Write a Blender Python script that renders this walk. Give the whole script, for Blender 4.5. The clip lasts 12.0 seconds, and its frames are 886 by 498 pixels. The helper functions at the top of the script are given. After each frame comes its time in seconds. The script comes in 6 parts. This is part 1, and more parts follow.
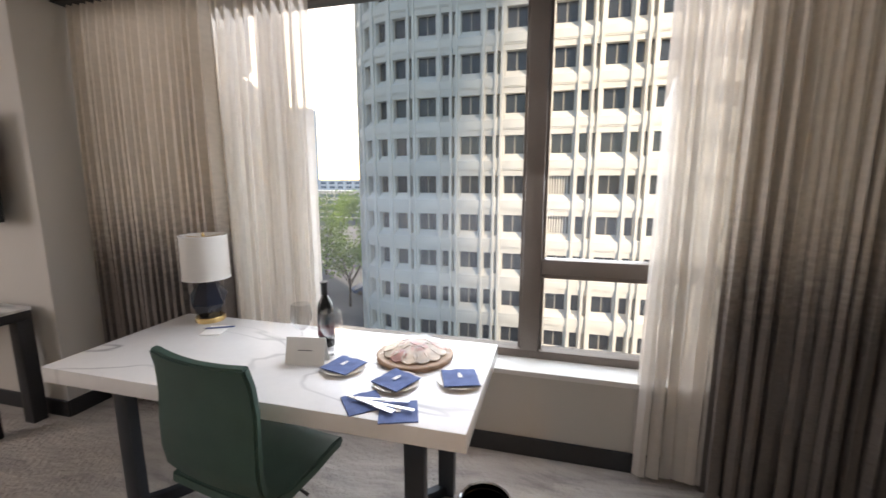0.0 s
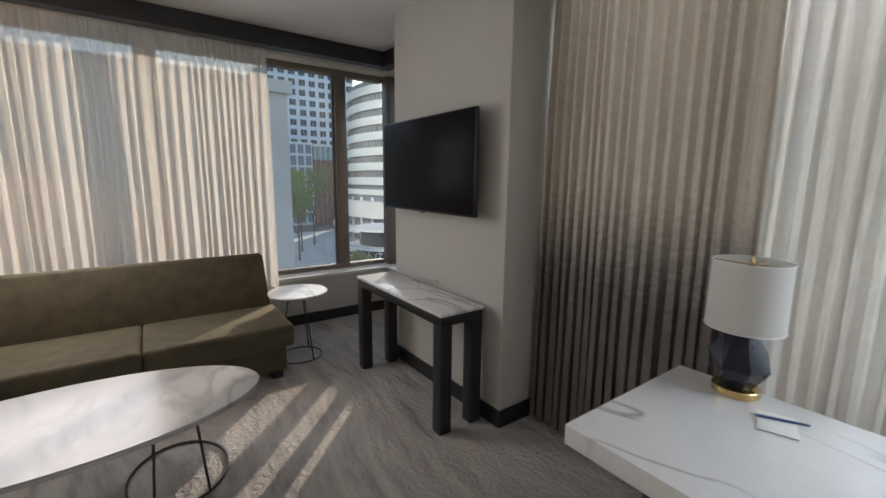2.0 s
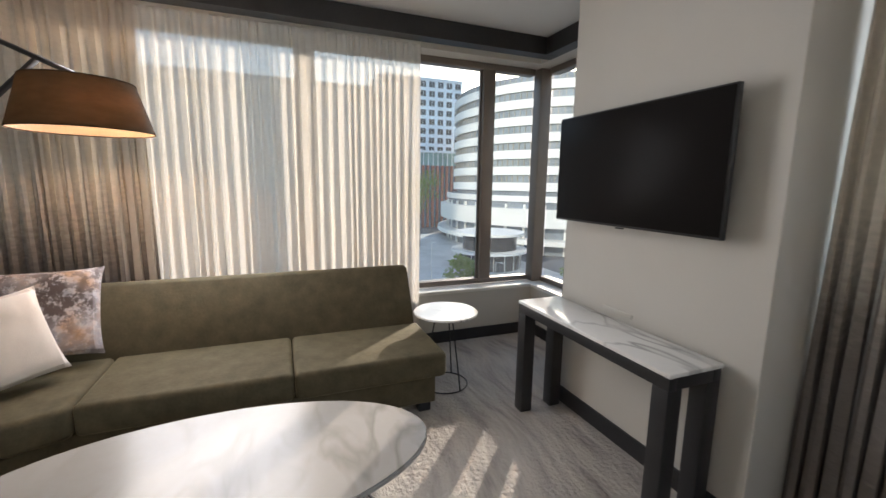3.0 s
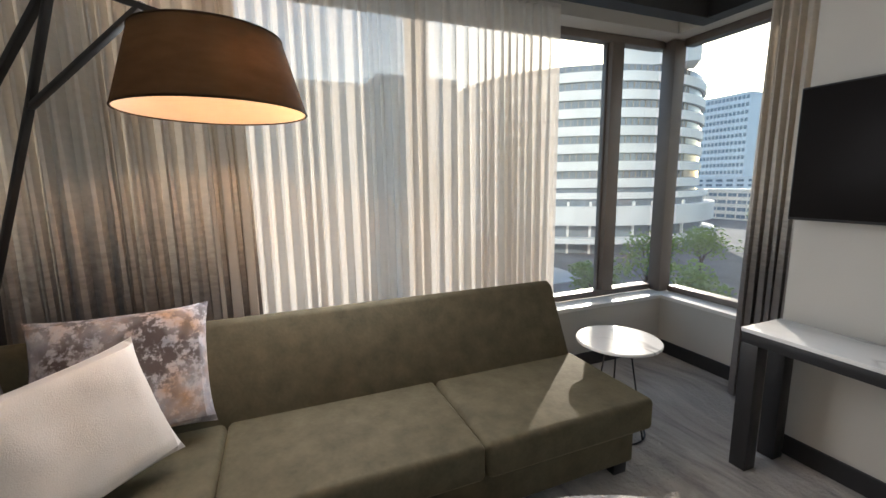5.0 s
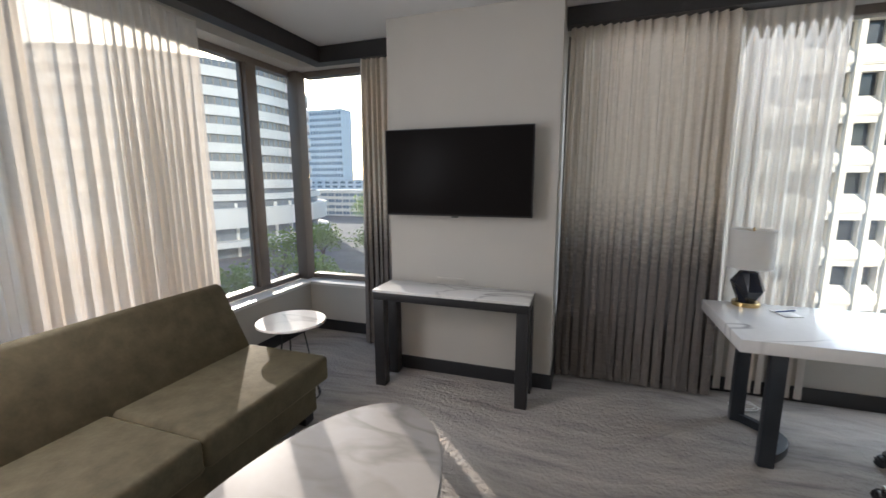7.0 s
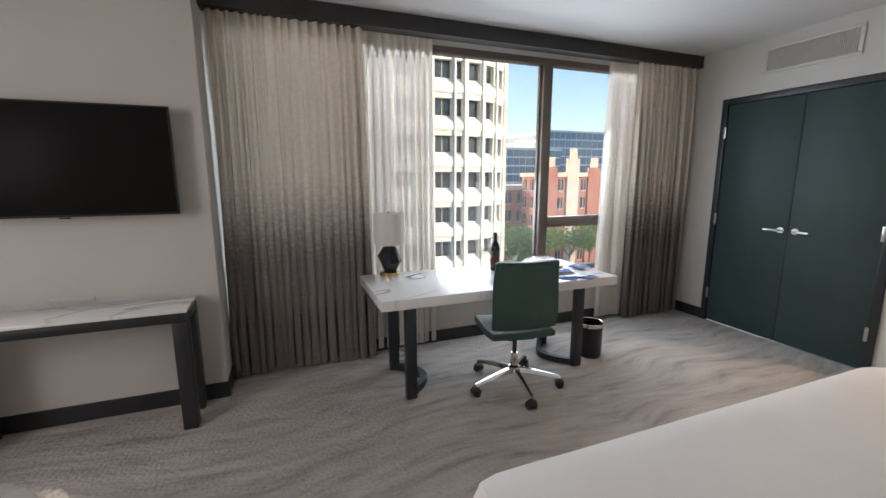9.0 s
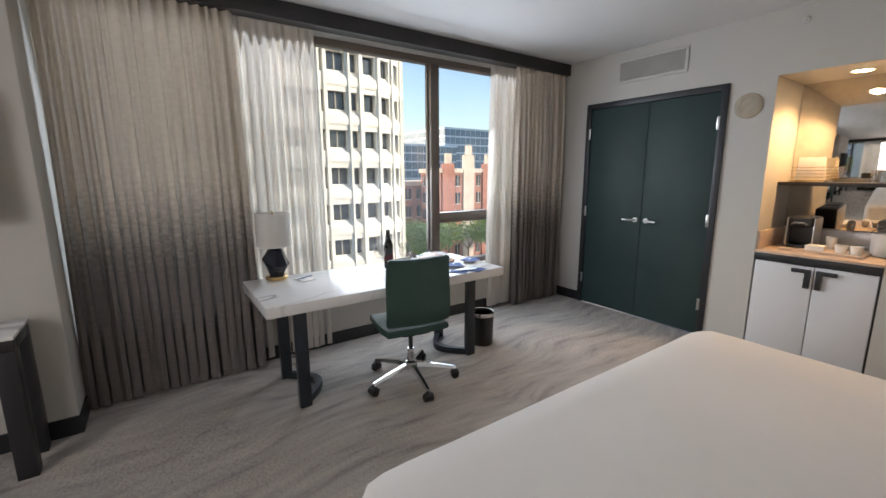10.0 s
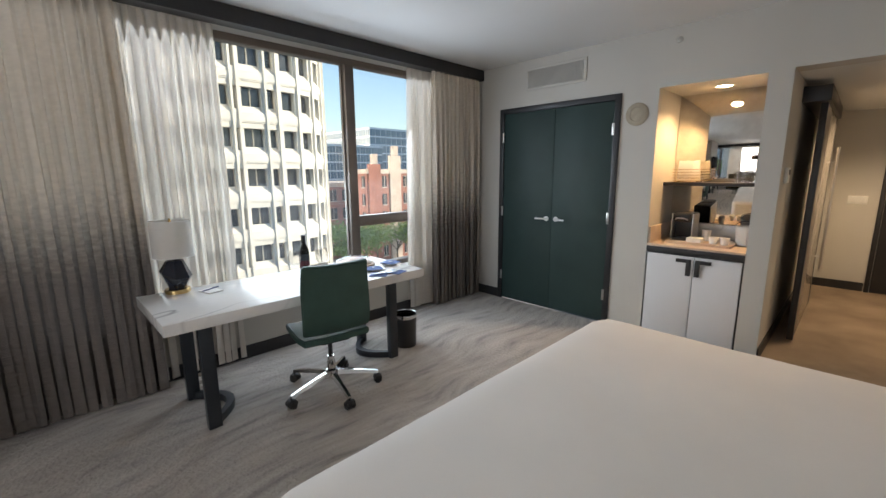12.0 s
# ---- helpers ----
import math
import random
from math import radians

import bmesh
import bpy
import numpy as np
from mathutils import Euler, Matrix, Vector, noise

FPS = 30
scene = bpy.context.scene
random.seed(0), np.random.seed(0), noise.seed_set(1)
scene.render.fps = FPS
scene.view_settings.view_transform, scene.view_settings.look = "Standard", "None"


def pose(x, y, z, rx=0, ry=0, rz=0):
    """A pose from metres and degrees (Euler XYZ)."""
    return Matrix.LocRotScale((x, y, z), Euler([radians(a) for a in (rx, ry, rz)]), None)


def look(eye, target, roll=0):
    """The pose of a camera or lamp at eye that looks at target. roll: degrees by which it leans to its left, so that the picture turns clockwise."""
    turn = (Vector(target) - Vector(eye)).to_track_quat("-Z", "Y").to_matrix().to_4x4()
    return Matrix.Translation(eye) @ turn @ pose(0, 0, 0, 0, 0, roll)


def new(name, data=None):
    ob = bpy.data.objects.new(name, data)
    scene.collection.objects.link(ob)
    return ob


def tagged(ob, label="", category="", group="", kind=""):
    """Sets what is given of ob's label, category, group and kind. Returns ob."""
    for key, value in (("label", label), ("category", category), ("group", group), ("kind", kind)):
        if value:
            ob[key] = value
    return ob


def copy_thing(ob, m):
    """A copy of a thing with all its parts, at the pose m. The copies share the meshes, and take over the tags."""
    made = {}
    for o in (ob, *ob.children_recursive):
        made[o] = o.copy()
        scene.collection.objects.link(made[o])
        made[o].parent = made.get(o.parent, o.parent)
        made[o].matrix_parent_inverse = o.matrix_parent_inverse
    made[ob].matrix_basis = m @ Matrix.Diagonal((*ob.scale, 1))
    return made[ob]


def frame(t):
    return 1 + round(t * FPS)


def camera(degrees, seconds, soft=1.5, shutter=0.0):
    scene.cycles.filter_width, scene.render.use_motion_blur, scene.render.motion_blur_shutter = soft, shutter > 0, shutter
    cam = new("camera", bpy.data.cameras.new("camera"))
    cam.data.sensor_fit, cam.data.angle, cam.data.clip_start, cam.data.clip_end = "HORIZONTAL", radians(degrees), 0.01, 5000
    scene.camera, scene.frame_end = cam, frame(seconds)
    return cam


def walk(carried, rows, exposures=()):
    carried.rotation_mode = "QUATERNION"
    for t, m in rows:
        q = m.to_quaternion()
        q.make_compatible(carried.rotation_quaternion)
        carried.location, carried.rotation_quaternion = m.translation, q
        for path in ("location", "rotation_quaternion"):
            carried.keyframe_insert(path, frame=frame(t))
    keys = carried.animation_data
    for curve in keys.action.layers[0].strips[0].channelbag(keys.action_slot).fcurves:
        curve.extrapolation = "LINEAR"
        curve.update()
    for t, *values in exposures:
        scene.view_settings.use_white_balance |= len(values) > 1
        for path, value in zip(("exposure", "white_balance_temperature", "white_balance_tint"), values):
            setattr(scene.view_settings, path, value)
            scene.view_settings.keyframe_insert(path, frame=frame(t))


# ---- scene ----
cam = camera(94.1, 12.0, shutter=0.15)
PATH = [
    (0, (-1.212, -0.329, 1.513), (-1.722, 1.577, 1.19), 0.0),
    (0.2, (-1.319, -0.286, 1.526), (-2.031, 1.553, 1.189), 0.4),
    (0.5, (-1.514, -0.255, 1.479), (-2.438, 1.493, 1.18), 0.1),
    (1, (-1.853, -0.227, 1.507), (-3.021, 1.368, 1.201), -0.2),
    (1.5, (-2.184, -0.19, 1.492), (-3.592, 1.193, 1.166), 0.3),
    (2, (-2.528, -0.191, 1.489), (-4.132, 0.958, 1.158), 0.6),
    (2.5, (-2.879, -0.262, 1.506), (-4.609, 0.685, 1.176), 0.2),
    (3, (-3.22, -0.334, 1.49), (-5.056, 0.393, 1.176), 0.8),
    (3.3, (-3.401, -0.333, 1.495), (-5.297, 0.22, 1.177), 1.8),
    (3.6, (-3.57, -0.373, 1.487), (-5.491, 0.071, 1.152), 1.6),
    (5.4, (-4.24, -1.215, 1.477), (-5.965, -0.251, 1.171), -1.5),
    (6, (-4.249, -1.389, 1.481), (-5.63, 0.024, 1.176), -0.3),
    (6.5, (-4.157, -1.442, 1.49), (-5.182, 0.25, 1.197), 0.0),
    (7, (-4.013, -1.509, 1.528), (-4.657, 0.356, 1.201), -0.2),
    (7.3, (-3.908, -1.513, 1.525), (-4.343, 0.411, 1.194), -0.4),
    (7.5, (-3.896, -1.552, 1.514), (-4.156, 0.403, 1.18), -0.4),
    (7.7, (-3.882, -1.535, 1.501), (-3.982, 0.436, 1.173), -0.2),
    (9.3, (-3.741, -1.566, 1.488), (-2.89, 0.209, 1.134), -0.2),
    (9.5, (-3.726, -1.57, 1.501), (-2.788, 0.158, 1.139), -0.2),
    (10, (-3.699, -1.593, 1.5), (-2.578, 0.023, 1.137), -0.2),
    (10.5, (-3.676, -1.623, 1.511), (-2.428, -0.103, 1.144), -0.2),
    (11, (-3.668, -1.626, 1.509), (-2.334, -0.181, 1.143), -0.2),
    (11.5, (-3.657, -1.642, 1.511), (-2.284, -0.234, 1.148), -0.3),
    (12, (-3.643, -1.653, 1.516), (-2.26, -0.254, 1.154), -0.4),
]
EXPO = [(0.0, 1.22, 7050, 21), (0.5, 1.1, 7000, 18), (1.0, 0.86, 6900, 16), (1.5, 0.74, 6600, 15), (2.0, 0.86, 6500, 14), (2.5, 1.14, 6500, 12), (3.0, 1.36, 6500, 13), (3.5, 1.36, 6500, 13), (5.5, 1.17, 6250, 11), (7.0, 1.24, 6250, 14), (9.5, 1.12, 6500, 16), (12.0, 1.05, 6450, 13)]
walk(cam, [(t, look(eye, target, roll)) for t, eye, target, roll in PATH], EXPO)

# ---------- world, sun, lamps ----------
SUN_AZ, SUN_EL = 46.5, 15.8          # degrees left of +y, above the horizon
world = bpy.data.worlds.new("sky")
scene.world = world
world.use_nodes = True
wn = world.node_tree
sky = wn.nodes.new("ShaderNodeTexSky")
sky.sky_type = "NISHITA"
sky.sun_disc = False
sky.sun_elevation = radians(SUN_EL)
sky.sun_rotation = radians(-SUN_AZ)
sky.air_density, sky.dust_density, sky.ozone_density = 1.0, 1.2, 1.4
wn.links.new(sky.outputs[0], wn.nodes["Background"].inputs[0])
wn.nodes["Background"].inputs[1].default_value = 0.15


def lamp(name, kind, m, energy, color=(1, 1, 1), **more):
    data = bpy.data.lights.new(name, kind)
    data.energy, data.color = energy, color
    if "size" in more:
        data.shape, data.size, data.size_y = "RECTANGLE", more["size"], more["size_y"]
    if "radius" in more:
        data.shadow_soft_size = more["radius"]
    if "angle" in more:
        data.angle = more["angle"]
    if "spot" in more:
        data.spot_size, data.spot_blend = radians(more["spot"]), more.get("blend", 0.6)
    ob = new(name, data)
    ob.matrix_world = m
    return ob


sd = Vector((-math.sin(radians(SUN_AZ)) * math.cos(radians(SUN_EL)), math.cos(radians(SUN_AZ)) * math.cos(radians(SUN_EL)), math.sin(radians(SUN_EL))))
lamp("sun", "SUN", look(sd * 50, (0, 0, 0)), 2.6, (1.0, 0.90, 0.76), angle=radians(0.6))
# area lamps added as skylight at the windows, the last inside the west sheer
SKYC = (0.80, 0.90, 1.0)
lamp("skylight_desk_window", "AREA", look((-2.2, 2.12, 1.6), (-2.2, 0, 0.8)), 20, SKYC, size=3.8, size_y=1.9)
lamp("skylight_desk_opening", "AREA", look((-1.55, 1.95, 1.6), (-1.55, 0, 0.6)), 16, (0.76, 0.88, 1.0), size=1.65, size_y=1.7)
lamp("skylight_west_window", "AREA", look((-6.98, -0.5, 1.5), (-4, -0.5, 1.3)), 2, SKYC, size=2.0, size_y=1.9)
lamp("skylight_west_fill", "AREA", look((-6.27, -0.80, 1.7), (-3, -0.55, 0.8)), 15, (0.97, 0.98, 1.0), size=1.1, size_y=1.5)
# spot added to light the office tower as thrown-back sun; no reflector stands there
lamp("tower_fill_spot", "SPOT", look((95, -45, 60), (45, 37, 18)), 720000, (1.0, 0.87, 0.69), spot=39, radius=0.5, blend=0.25)

# second added spot, brightens the round tower's shaded side without any built source
lamp("round_tower_fill_spot", "SPOT", look((-20, -40, 45), (-85, 58, 6)), 210000, (1.0, 0.9, 0.76), spot=32, radius=0.5)

# ---------- materials ----------
def mat(name, color, rough=0.6, metal=0.0, var=0.12, scale=6.0, fine=90.0, bump=0.0, spec=0.5, dark=None, sheen=0.0, stretch=(1, 1, 1)):
    """A surface with blotches at a large scale, grain at a fine one, and relief."""
    m = bpy.data.materials.new(name)
    m.use_nodes = True
    nt = m.node_tree
    b = nt.nodes["Principled BSDF"]
    b.inputs["Roughness"].default_value = rough
    b.inputs["Metallic"].default_value = metal
    b.inputs["Specular IOR Level"].default_value = spec
    if sheen:
        b.inputs["Sheen Weight"].default_value = sheen
        b.inputs["Sheen Roughness"].default_value = 0.35
        b.inputs["Sheen Tint"].default_value = (*[min(1, c * 4) for c in color], 1)
    tc = nt.nodes.new("ShaderNodeTexCoord")
    mp = nt.nodes.new("ShaderNodeMapping")
    mp.inputs["Scale"].default_value = stretch
    nt.links.new(tc.outputs["Object"], mp.inputs[0])
    big, small = nt.nodes.new("ShaderNodeTexNoise"), nt.nodes.new("ShaderNodeTexNoise")
    big.inputs["Scale"].default_value, small.inputs["Scale"].default_value = scale, fine
    big.inputs["Detail"].default_value, small.inputs["Detail"].default_value = 4, 3
    nt.links.new(mp.outputs[0], big.inputs["Vector"])
    nt.links.new(mp.outputs[0], small.inputs["Vector"])
    add = nt.nodes.new("ShaderNodeMath")
    add.operation = "MULTIPLY_ADD"
    add.inputs[1].default_value = 0.35
    nt.links.new(small.outputs[0], add.inputs[0])
    nt.links.new(big.outputs[0], add.inputs[2])
    ramp = nt.nodes.new("ShaderNodeValToRGB")
    d = dark or [c * (1 - 2 * var) for c in color]
    l = [min(1, c * (1 + var)) for c in color]
    ramp.color_ramp.elements[0].position, ramp.color_ramp.elements[1].position = 0.4, 0.95
    ramp.color_ramp.elements[0].color, ramp.color_ramp.elements[1].color = (*d, 1), (*l, 1)
    nt.links.new(add.outputs[0], ramp.inputs[0])
    nt.links.new(ramp.outputs[0], b.inputs["Base Color"])
    if bump:
        bp = nt.nodes.new("ShaderNodeBump")
        bp.inputs["Strength"].default_value, bp.inputs["Distance"].default_value = bump, 0.004
        nt.links.new(small.outputs[0], bp.inputs["Height"])
        nt.links.new(bp.outputs[0], b.inputs["Normal"])
    return m


def emit(name, color, strength):
    m = bpy.data.materials.new(name)
    m.use_nodes = True
    b = m.node_tree.nodes["Principled BSDF"]
    b.inputs["Base Color"].default_value = (*color, 1)
    b.inputs["Emission Color"].default_value = (*color, 1)
    b.inputs["Emission Strength"].default_value = strength
    return m


def glass_mat(name, tint=(1, 1, 1), clear=0.9, rough=0.0, low=0.025, high=0.6, film=0.0):
    """Thin pane: mostly see-through, with a mirror share by angle."""
    m = bpy.data.materials.new(name)
    m.use_nodes = True
    nt = m.node_tree
    nt.nodes.remove(nt.nodes["Principled BSDF"])
    t, g, mix, lw, pw = (nt.nodes.new("ShaderNode" + k) for k in ("BsdfTransparent", "BsdfGlossy", "MixShader", "LayerWeight", "Math"))
    pw.operation = "POWER"
    pw.inputs[1].default_value = 4.0
    fac = nt.nodes.new("ShaderNodeMapRange")
    fac.inputs["To Min"].default_value, fac.inputs["To Max"].default_value = low, high
    t.inputs[0].default_value = (*[c * clear for c in tint], 1)
    g.inputs["Roughness"].default_value = rough
    lw.inputs["Blend"].default_value = 0.5
    nt.links.new(lw.outputs["Facing"], pw.inputs[0])
    nt.links.new(pw.outputs[0], fac.inputs[0])
    nt.links.new(fac.outputs[0], mix.inputs[0])
    nt.links.new(t.outputs[0], mix.inputs[1])
    nt.links.new(g.outputs[0], mix.inputs[2])
    out = mix
    if film:
        # translucent share added as a veil of glare over the view, uneven by noise
        d = nt.nodes.new("ShaderNodeBsdfTranslucent")
        d.inputs[0].default_value = (0.9, 0.92, 0.95, 1)
        dn = nt.nodes.new("ShaderNodeTexNoise")
        dn.inputs["Scale"].default_value, dn.inputs["Detail"].default_value = 2.5, 4
        dr = nt.nodes.new("ShaderNodeMapRange")
        dr.inputs["To Min"].default_value, dr.inputs["To Max"].default_value = film * 0.6, film * 1.4
        nt.links.new(dn.outputs[0], dr.inputs[0])
        out = nt.nodes.new("ShaderNodeMixShader")
        nt.links.new(dr.outputs[0], out.inputs[0])
        nt.links.new(mix.outputs[0], out.inputs[1])
        nt.links.new(d.outputs[0], out.inputs[2])
    nt.links.new(out.outputs[0], nt.nodes["Material Output"].inputs[0])
    return m


def marble(name, base, vein, scale=1.6, rough=0.12, width=0.035, cloud=0.05):
    """White quartz with long thin grey veins."""
    m = mat(name, base, rough, var=0.04, scale=2.5, fine=30)
    nt = m.node_tree
    b = nt.nodes["Principled BSDF"]
    tc = next(n for n in nt.nodes if n.type == "TEX_COORD")
    mp = nt.nodes.new("ShaderNodeMapping")
    mp.inputs["Rotation"].default_value = (0, 0, radians(38))
    mp.inputs["Scale"].default_value = (1.0, 2.3, 1.0)
    nt.links.new(tc.outputs["Object"], mp.inputs[0])
    n = nt.nodes.new("ShaderNodeTexNoise")
    n.inputs["Scale"].default_value, n.inputs["Detail"].default_value, n.inputs["Distortion"].default_value = scale, 3.5, 0.6
    nt.links.new(mp.outputs[0], n.inputs["Vector"])
    r = nt.nodes.new("ShaderNodeValToRGB")
    e = r.color_ramp.elements
    n.inputs["Roughness"].default_value = 0.42
    e[0].position, e[0].color = 0.5 - width, (0, 0, 0, 1)
    e[1].position, e[1].color = 0.5 + width, (0, 0, 0, 1)
    mid = e.new(0.5)
    mid.color = (0.8, 0.8, 0.8, 1)
    nt.links.new(n.outputs[0], r.inputs[0])
    fade = nt.nodes.new("ShaderNodeTexNoise")
    fade.inputs["Scale"].default_value = 1.3
    nt.links.new(tc.outputs["Object"], fade.inputs["Vector"])
    fr = nt.nodes.new("ShaderNodeMapRange")
    fr.inputs["From Min"].default_value, fr.inputs["From Max"].default_value = 0.4, 0.62
    nt.links.new(fade.outputs[0], fr.inputs[0])
    mul = nt.nodes.new("ShaderNodeMath")
    mul.operation = "MULTIPLY"
    nt.links.new(r.outputs[0], mul.inputs[0])
    nt.links.new(fr.outputs[0], mul.inputs[1])
    mix = nt.nodes.new("ShaderNodeMixRGB")
    mix.inputs[2].default_value = (*vein, 1)
    ramp = next(x for x in nt.nodes if x.type == "VALTORGB" and x != r)
    nt.links.new(mul.outputs[0], mix.inputs[0])
    nt.links.new(ramp.outputs[0], mix.inputs[1])
    nt.links.new(mix.outputs[0], b.inputs["Base Color"])
    return m


def cloth(name, top, low, z_mid, span, see, trans, weave=220.0, band=0.0, streaky=0.5):
    """Curtain cloth dyed from one tone to another over its height; part of the light goes through."""
    m = bpy.data.materials.new(name)
    m.use_nodes = True
    nt = m.node_tree
    b = nt.nodes["Principled BSDF"]
    b.inputs["Roughness"].default_value = 0.9
    b.inputs["Specular IOR Level"].default_value = 0.1
    geo = nt.nodes.new("ShaderNodeNewGeometry")
    sep = nt.nodes.new("ShaderNodeSeparateXYZ")
    nt.links.new(geo.outputs["Position"], sep.inputs[0])
    mp = nt.nodes.new("ShaderNodeMapping")
    mp.inputs["Scale"].default_value = (15, 15, 42)
    nt.links.new(geo.outputs["Position"], mp.inputs[0])
    n = nt.nodes.new("ShaderNodeTexNoise")
    n.inputs["Scale"].default_value, n.inputs["Detail"].default_value = 1.0, 5
    nt.links.new(mp.outputs[0], n.inputs["Vector"])
    f = nt.nodes.new("ShaderNodeMapRange")
    f.inputs["From Min"].default_value, f.inputs["From Max"].default_value = z_mid + span / 2, z_mid - span / 2
    f.interpolation_type = "SMOOTHSTEP"
    wob = nt.nodes.new("ShaderNodeMath")
    wob.operation = "MULTIPLY_ADD"
    wob.inputs[1].default_value = band
    nt.links.new(n.outputs[0], wob.inputs[0])
    nt.links.new(sep.outputs["Z"], wob.inputs[2])
    nt.links.new(wob.outputs[0], f.inputs[0])
    mix = nt.nodes.new("ShaderNodeMixRGB")
    mix.inputs[1].default_value, mix.inputs[2].default_value = (*top, 1), (*low, 1)
    nt.links.new(f.outputs[0], mix.inputs[0])
    streak = nt.nodes.new("ShaderNodeMixRGB")
    streak.blend_type = "MULTIPLY"
    streak.inputs[0].default_value = streaky
    sr = nt.nodes.new("ShaderNodeValToRGB")
    sr.color_ramp.elements[0].position, sr.color_ramp.elements[1].position = 0.3, 0.7
    sr.color_ramp.elements[0].color = (0.55, 0.55, 0.55, 1)
    nt.links.new(n.outputs[0], sr.inputs[0])
    nt.links.new(mix.outputs[0], streak.inputs[1])
    nt.links.new(sr.outputs[0], streak.inputs[2])
    nt.links.new(streak.outputs[0], b.inputs["Base Color"])
    w = nt.nodes.new("ShaderNodeTexNoise")
    w.inputs["Scale"].default_value = weave
    bp = nt.nodes.new("ShaderNodeBump")
    bp.inputs["Strength"].default_value, bp.inputs["Distance"].default_value = 0.35, 0.002
    nt.links.new(w.outputs[0], bp.inputs["Height"])
    if band:
        # slubbed horizontal ribs in the darker part
        hm = nt.nodes.new("ShaderNodeMath")
        hm.operation = "MULTIPLY"
        nt.links.new(n.outputs[0], hm.inputs[0])
        nt.links.new(f.outputs[0], hm.inputs[1])
        b2 = nt.nodes.new("ShaderNodeBump")
        b2.inputs["Strength"].default_value, b2.inputs["Distance"].default_value = 0.9, 0.014
        nt.links.new(hm.outputs[0], b2.inputs["Height"])
        nt.links.new(bp.outputs[0], b2.inputs["Normal"])
        bp = b2
    nt.links.new(bp.outputs[0], b.inputs["Normal"])
    tl = nt.nodes.new("ShaderNodeBsdfTranslucent")
    nt.links.new(streak.outputs[0], tl.inputs[0])
    m1 = nt.nodes.new("ShaderNodeMixShader")
    m1.inputs[0].default_value = trans
    nt.links.new(b.outputs[0], m1.inputs[1])
    nt.links.new(tl.outputs[0], m1.inputs[2])
    out = nt.nodes["Material Output"]
    if see:
        tp = nt.nodes.new("ShaderNodeBsdfTransparent")
        m2 = nt.nodes.new("ShaderNodeMixShader")
        m2.inputs[0].default_value = see
        nt.links.new(m1.outputs[0], m2.inputs[1])
        nt.links.new(tp.outputs[0], m2.inputs[2])
        nt.links.new(m2.outputs[0], out.inputs[0])
    else:
        nt.links.new(m1.outputs[0], out.inputs[0])
    return m


def carpet_mat():
    """Low-pile carpet in warm greys with long flowing streaks."""
    m = mat("carpet", (0.38, 0.35, 0.32), 0.95, var=0.1, scale=1.2, fine=350, bump=0.5, spec=0.1)
    nt = m.node_tree
    b = nt.nodes["Principled BSDF"]
    tc = next(n for n in nt.nodes if n.type == "TEX_COORD")
    warp = nt.nodes.new("ShaderNodeTexNoise")
    warp.inputs["Scale"].default_value = 0.7
    nt.links.new(tc.outputs["Object"], warp.inputs["Vector"])
    vm = nt.nodes.new("ShaderNodeVectorMath")
    vm.operation = "MULTIPLY_ADD"
    vm.inputs[1].default_value = (0.75, 0.75, 0)
    nt.links.new(warp.outputs["Color"], vm.inputs[0])
    nt.links.new(tc.outputs["Object"], vm.inputs[2])
    mp = nt.nodes.new("ShaderNodeMapping")
    mp.inputs["Rotation"].default_value = (0, 0, radians(-52))
    mp.inputs["Scale"].default_value = (1.9, 11.0, 1)
    nt.links.new(vm.outputs[0], mp.inputs[0])
    st = nt.nodes.new("ShaderNodeTexNoise")
    st.inputs["Scale"].default_value, st.inputs["Detail"].default_value, st.inputs["Roughness"].default_value = 1.0, 7, 0.62
    nt.links.new(mp.outputs[0], st.inputs["Vector"])
    r = nt.nodes.new("ShaderNodeValToRGB")
    e = r.color_ramp.elements
    e[0].position, e[0].color = 0.3, (0.16, 0.153, 0.15, 1)
    e[1].position, e[1].color = 0.66, (0.56, 0.515, 0.46, 1)
    k = e.new(0.46)
    k.color = (0.40, 0.37, 0.34, 1)
    nt.links.new(st.outputs[0], r.inputs[0])
    base = next(x for x in nt.nodes if x.type == "VALTORGB" and x != r)
    mix = nt.nodes.new("ShaderNodeMixRGB")
    mix.inputs[0].default_value = 0.58
    nt.links.new(base.outputs[0], mix.inputs[1])
    nt.links.new(r.outputs[0], mix.inputs[2])
    nt.links.new(mix.outputs[0], b.inputs["Base Color"])
    bp = next(x for x in nt.nodes if x.type == "BUMP")
    pile = nt.nodes.new("ShaderNodeTexNoise")
    pile.inputs["Scale"].default_value, pile.inputs["Detail"].default_value = 38, 5
    nt.links.new(tc.outputs["Object"], pile.inputs["Vector"])
    hs = nt.nodes.new("ShaderNodeMath")
    hs.operation = "ADD"
    nt.links.new(pile.outputs[0], hs.inputs[0])
    nt.links.new(st.outputs[0], hs.inputs[1])
    nt.links.new(hs.outputs[0], bp.inputs["Height"])
    bp.inputs["Strength"].default_value, bp.inputs["Distance"].default_value = 1.0, 0.018
    return m


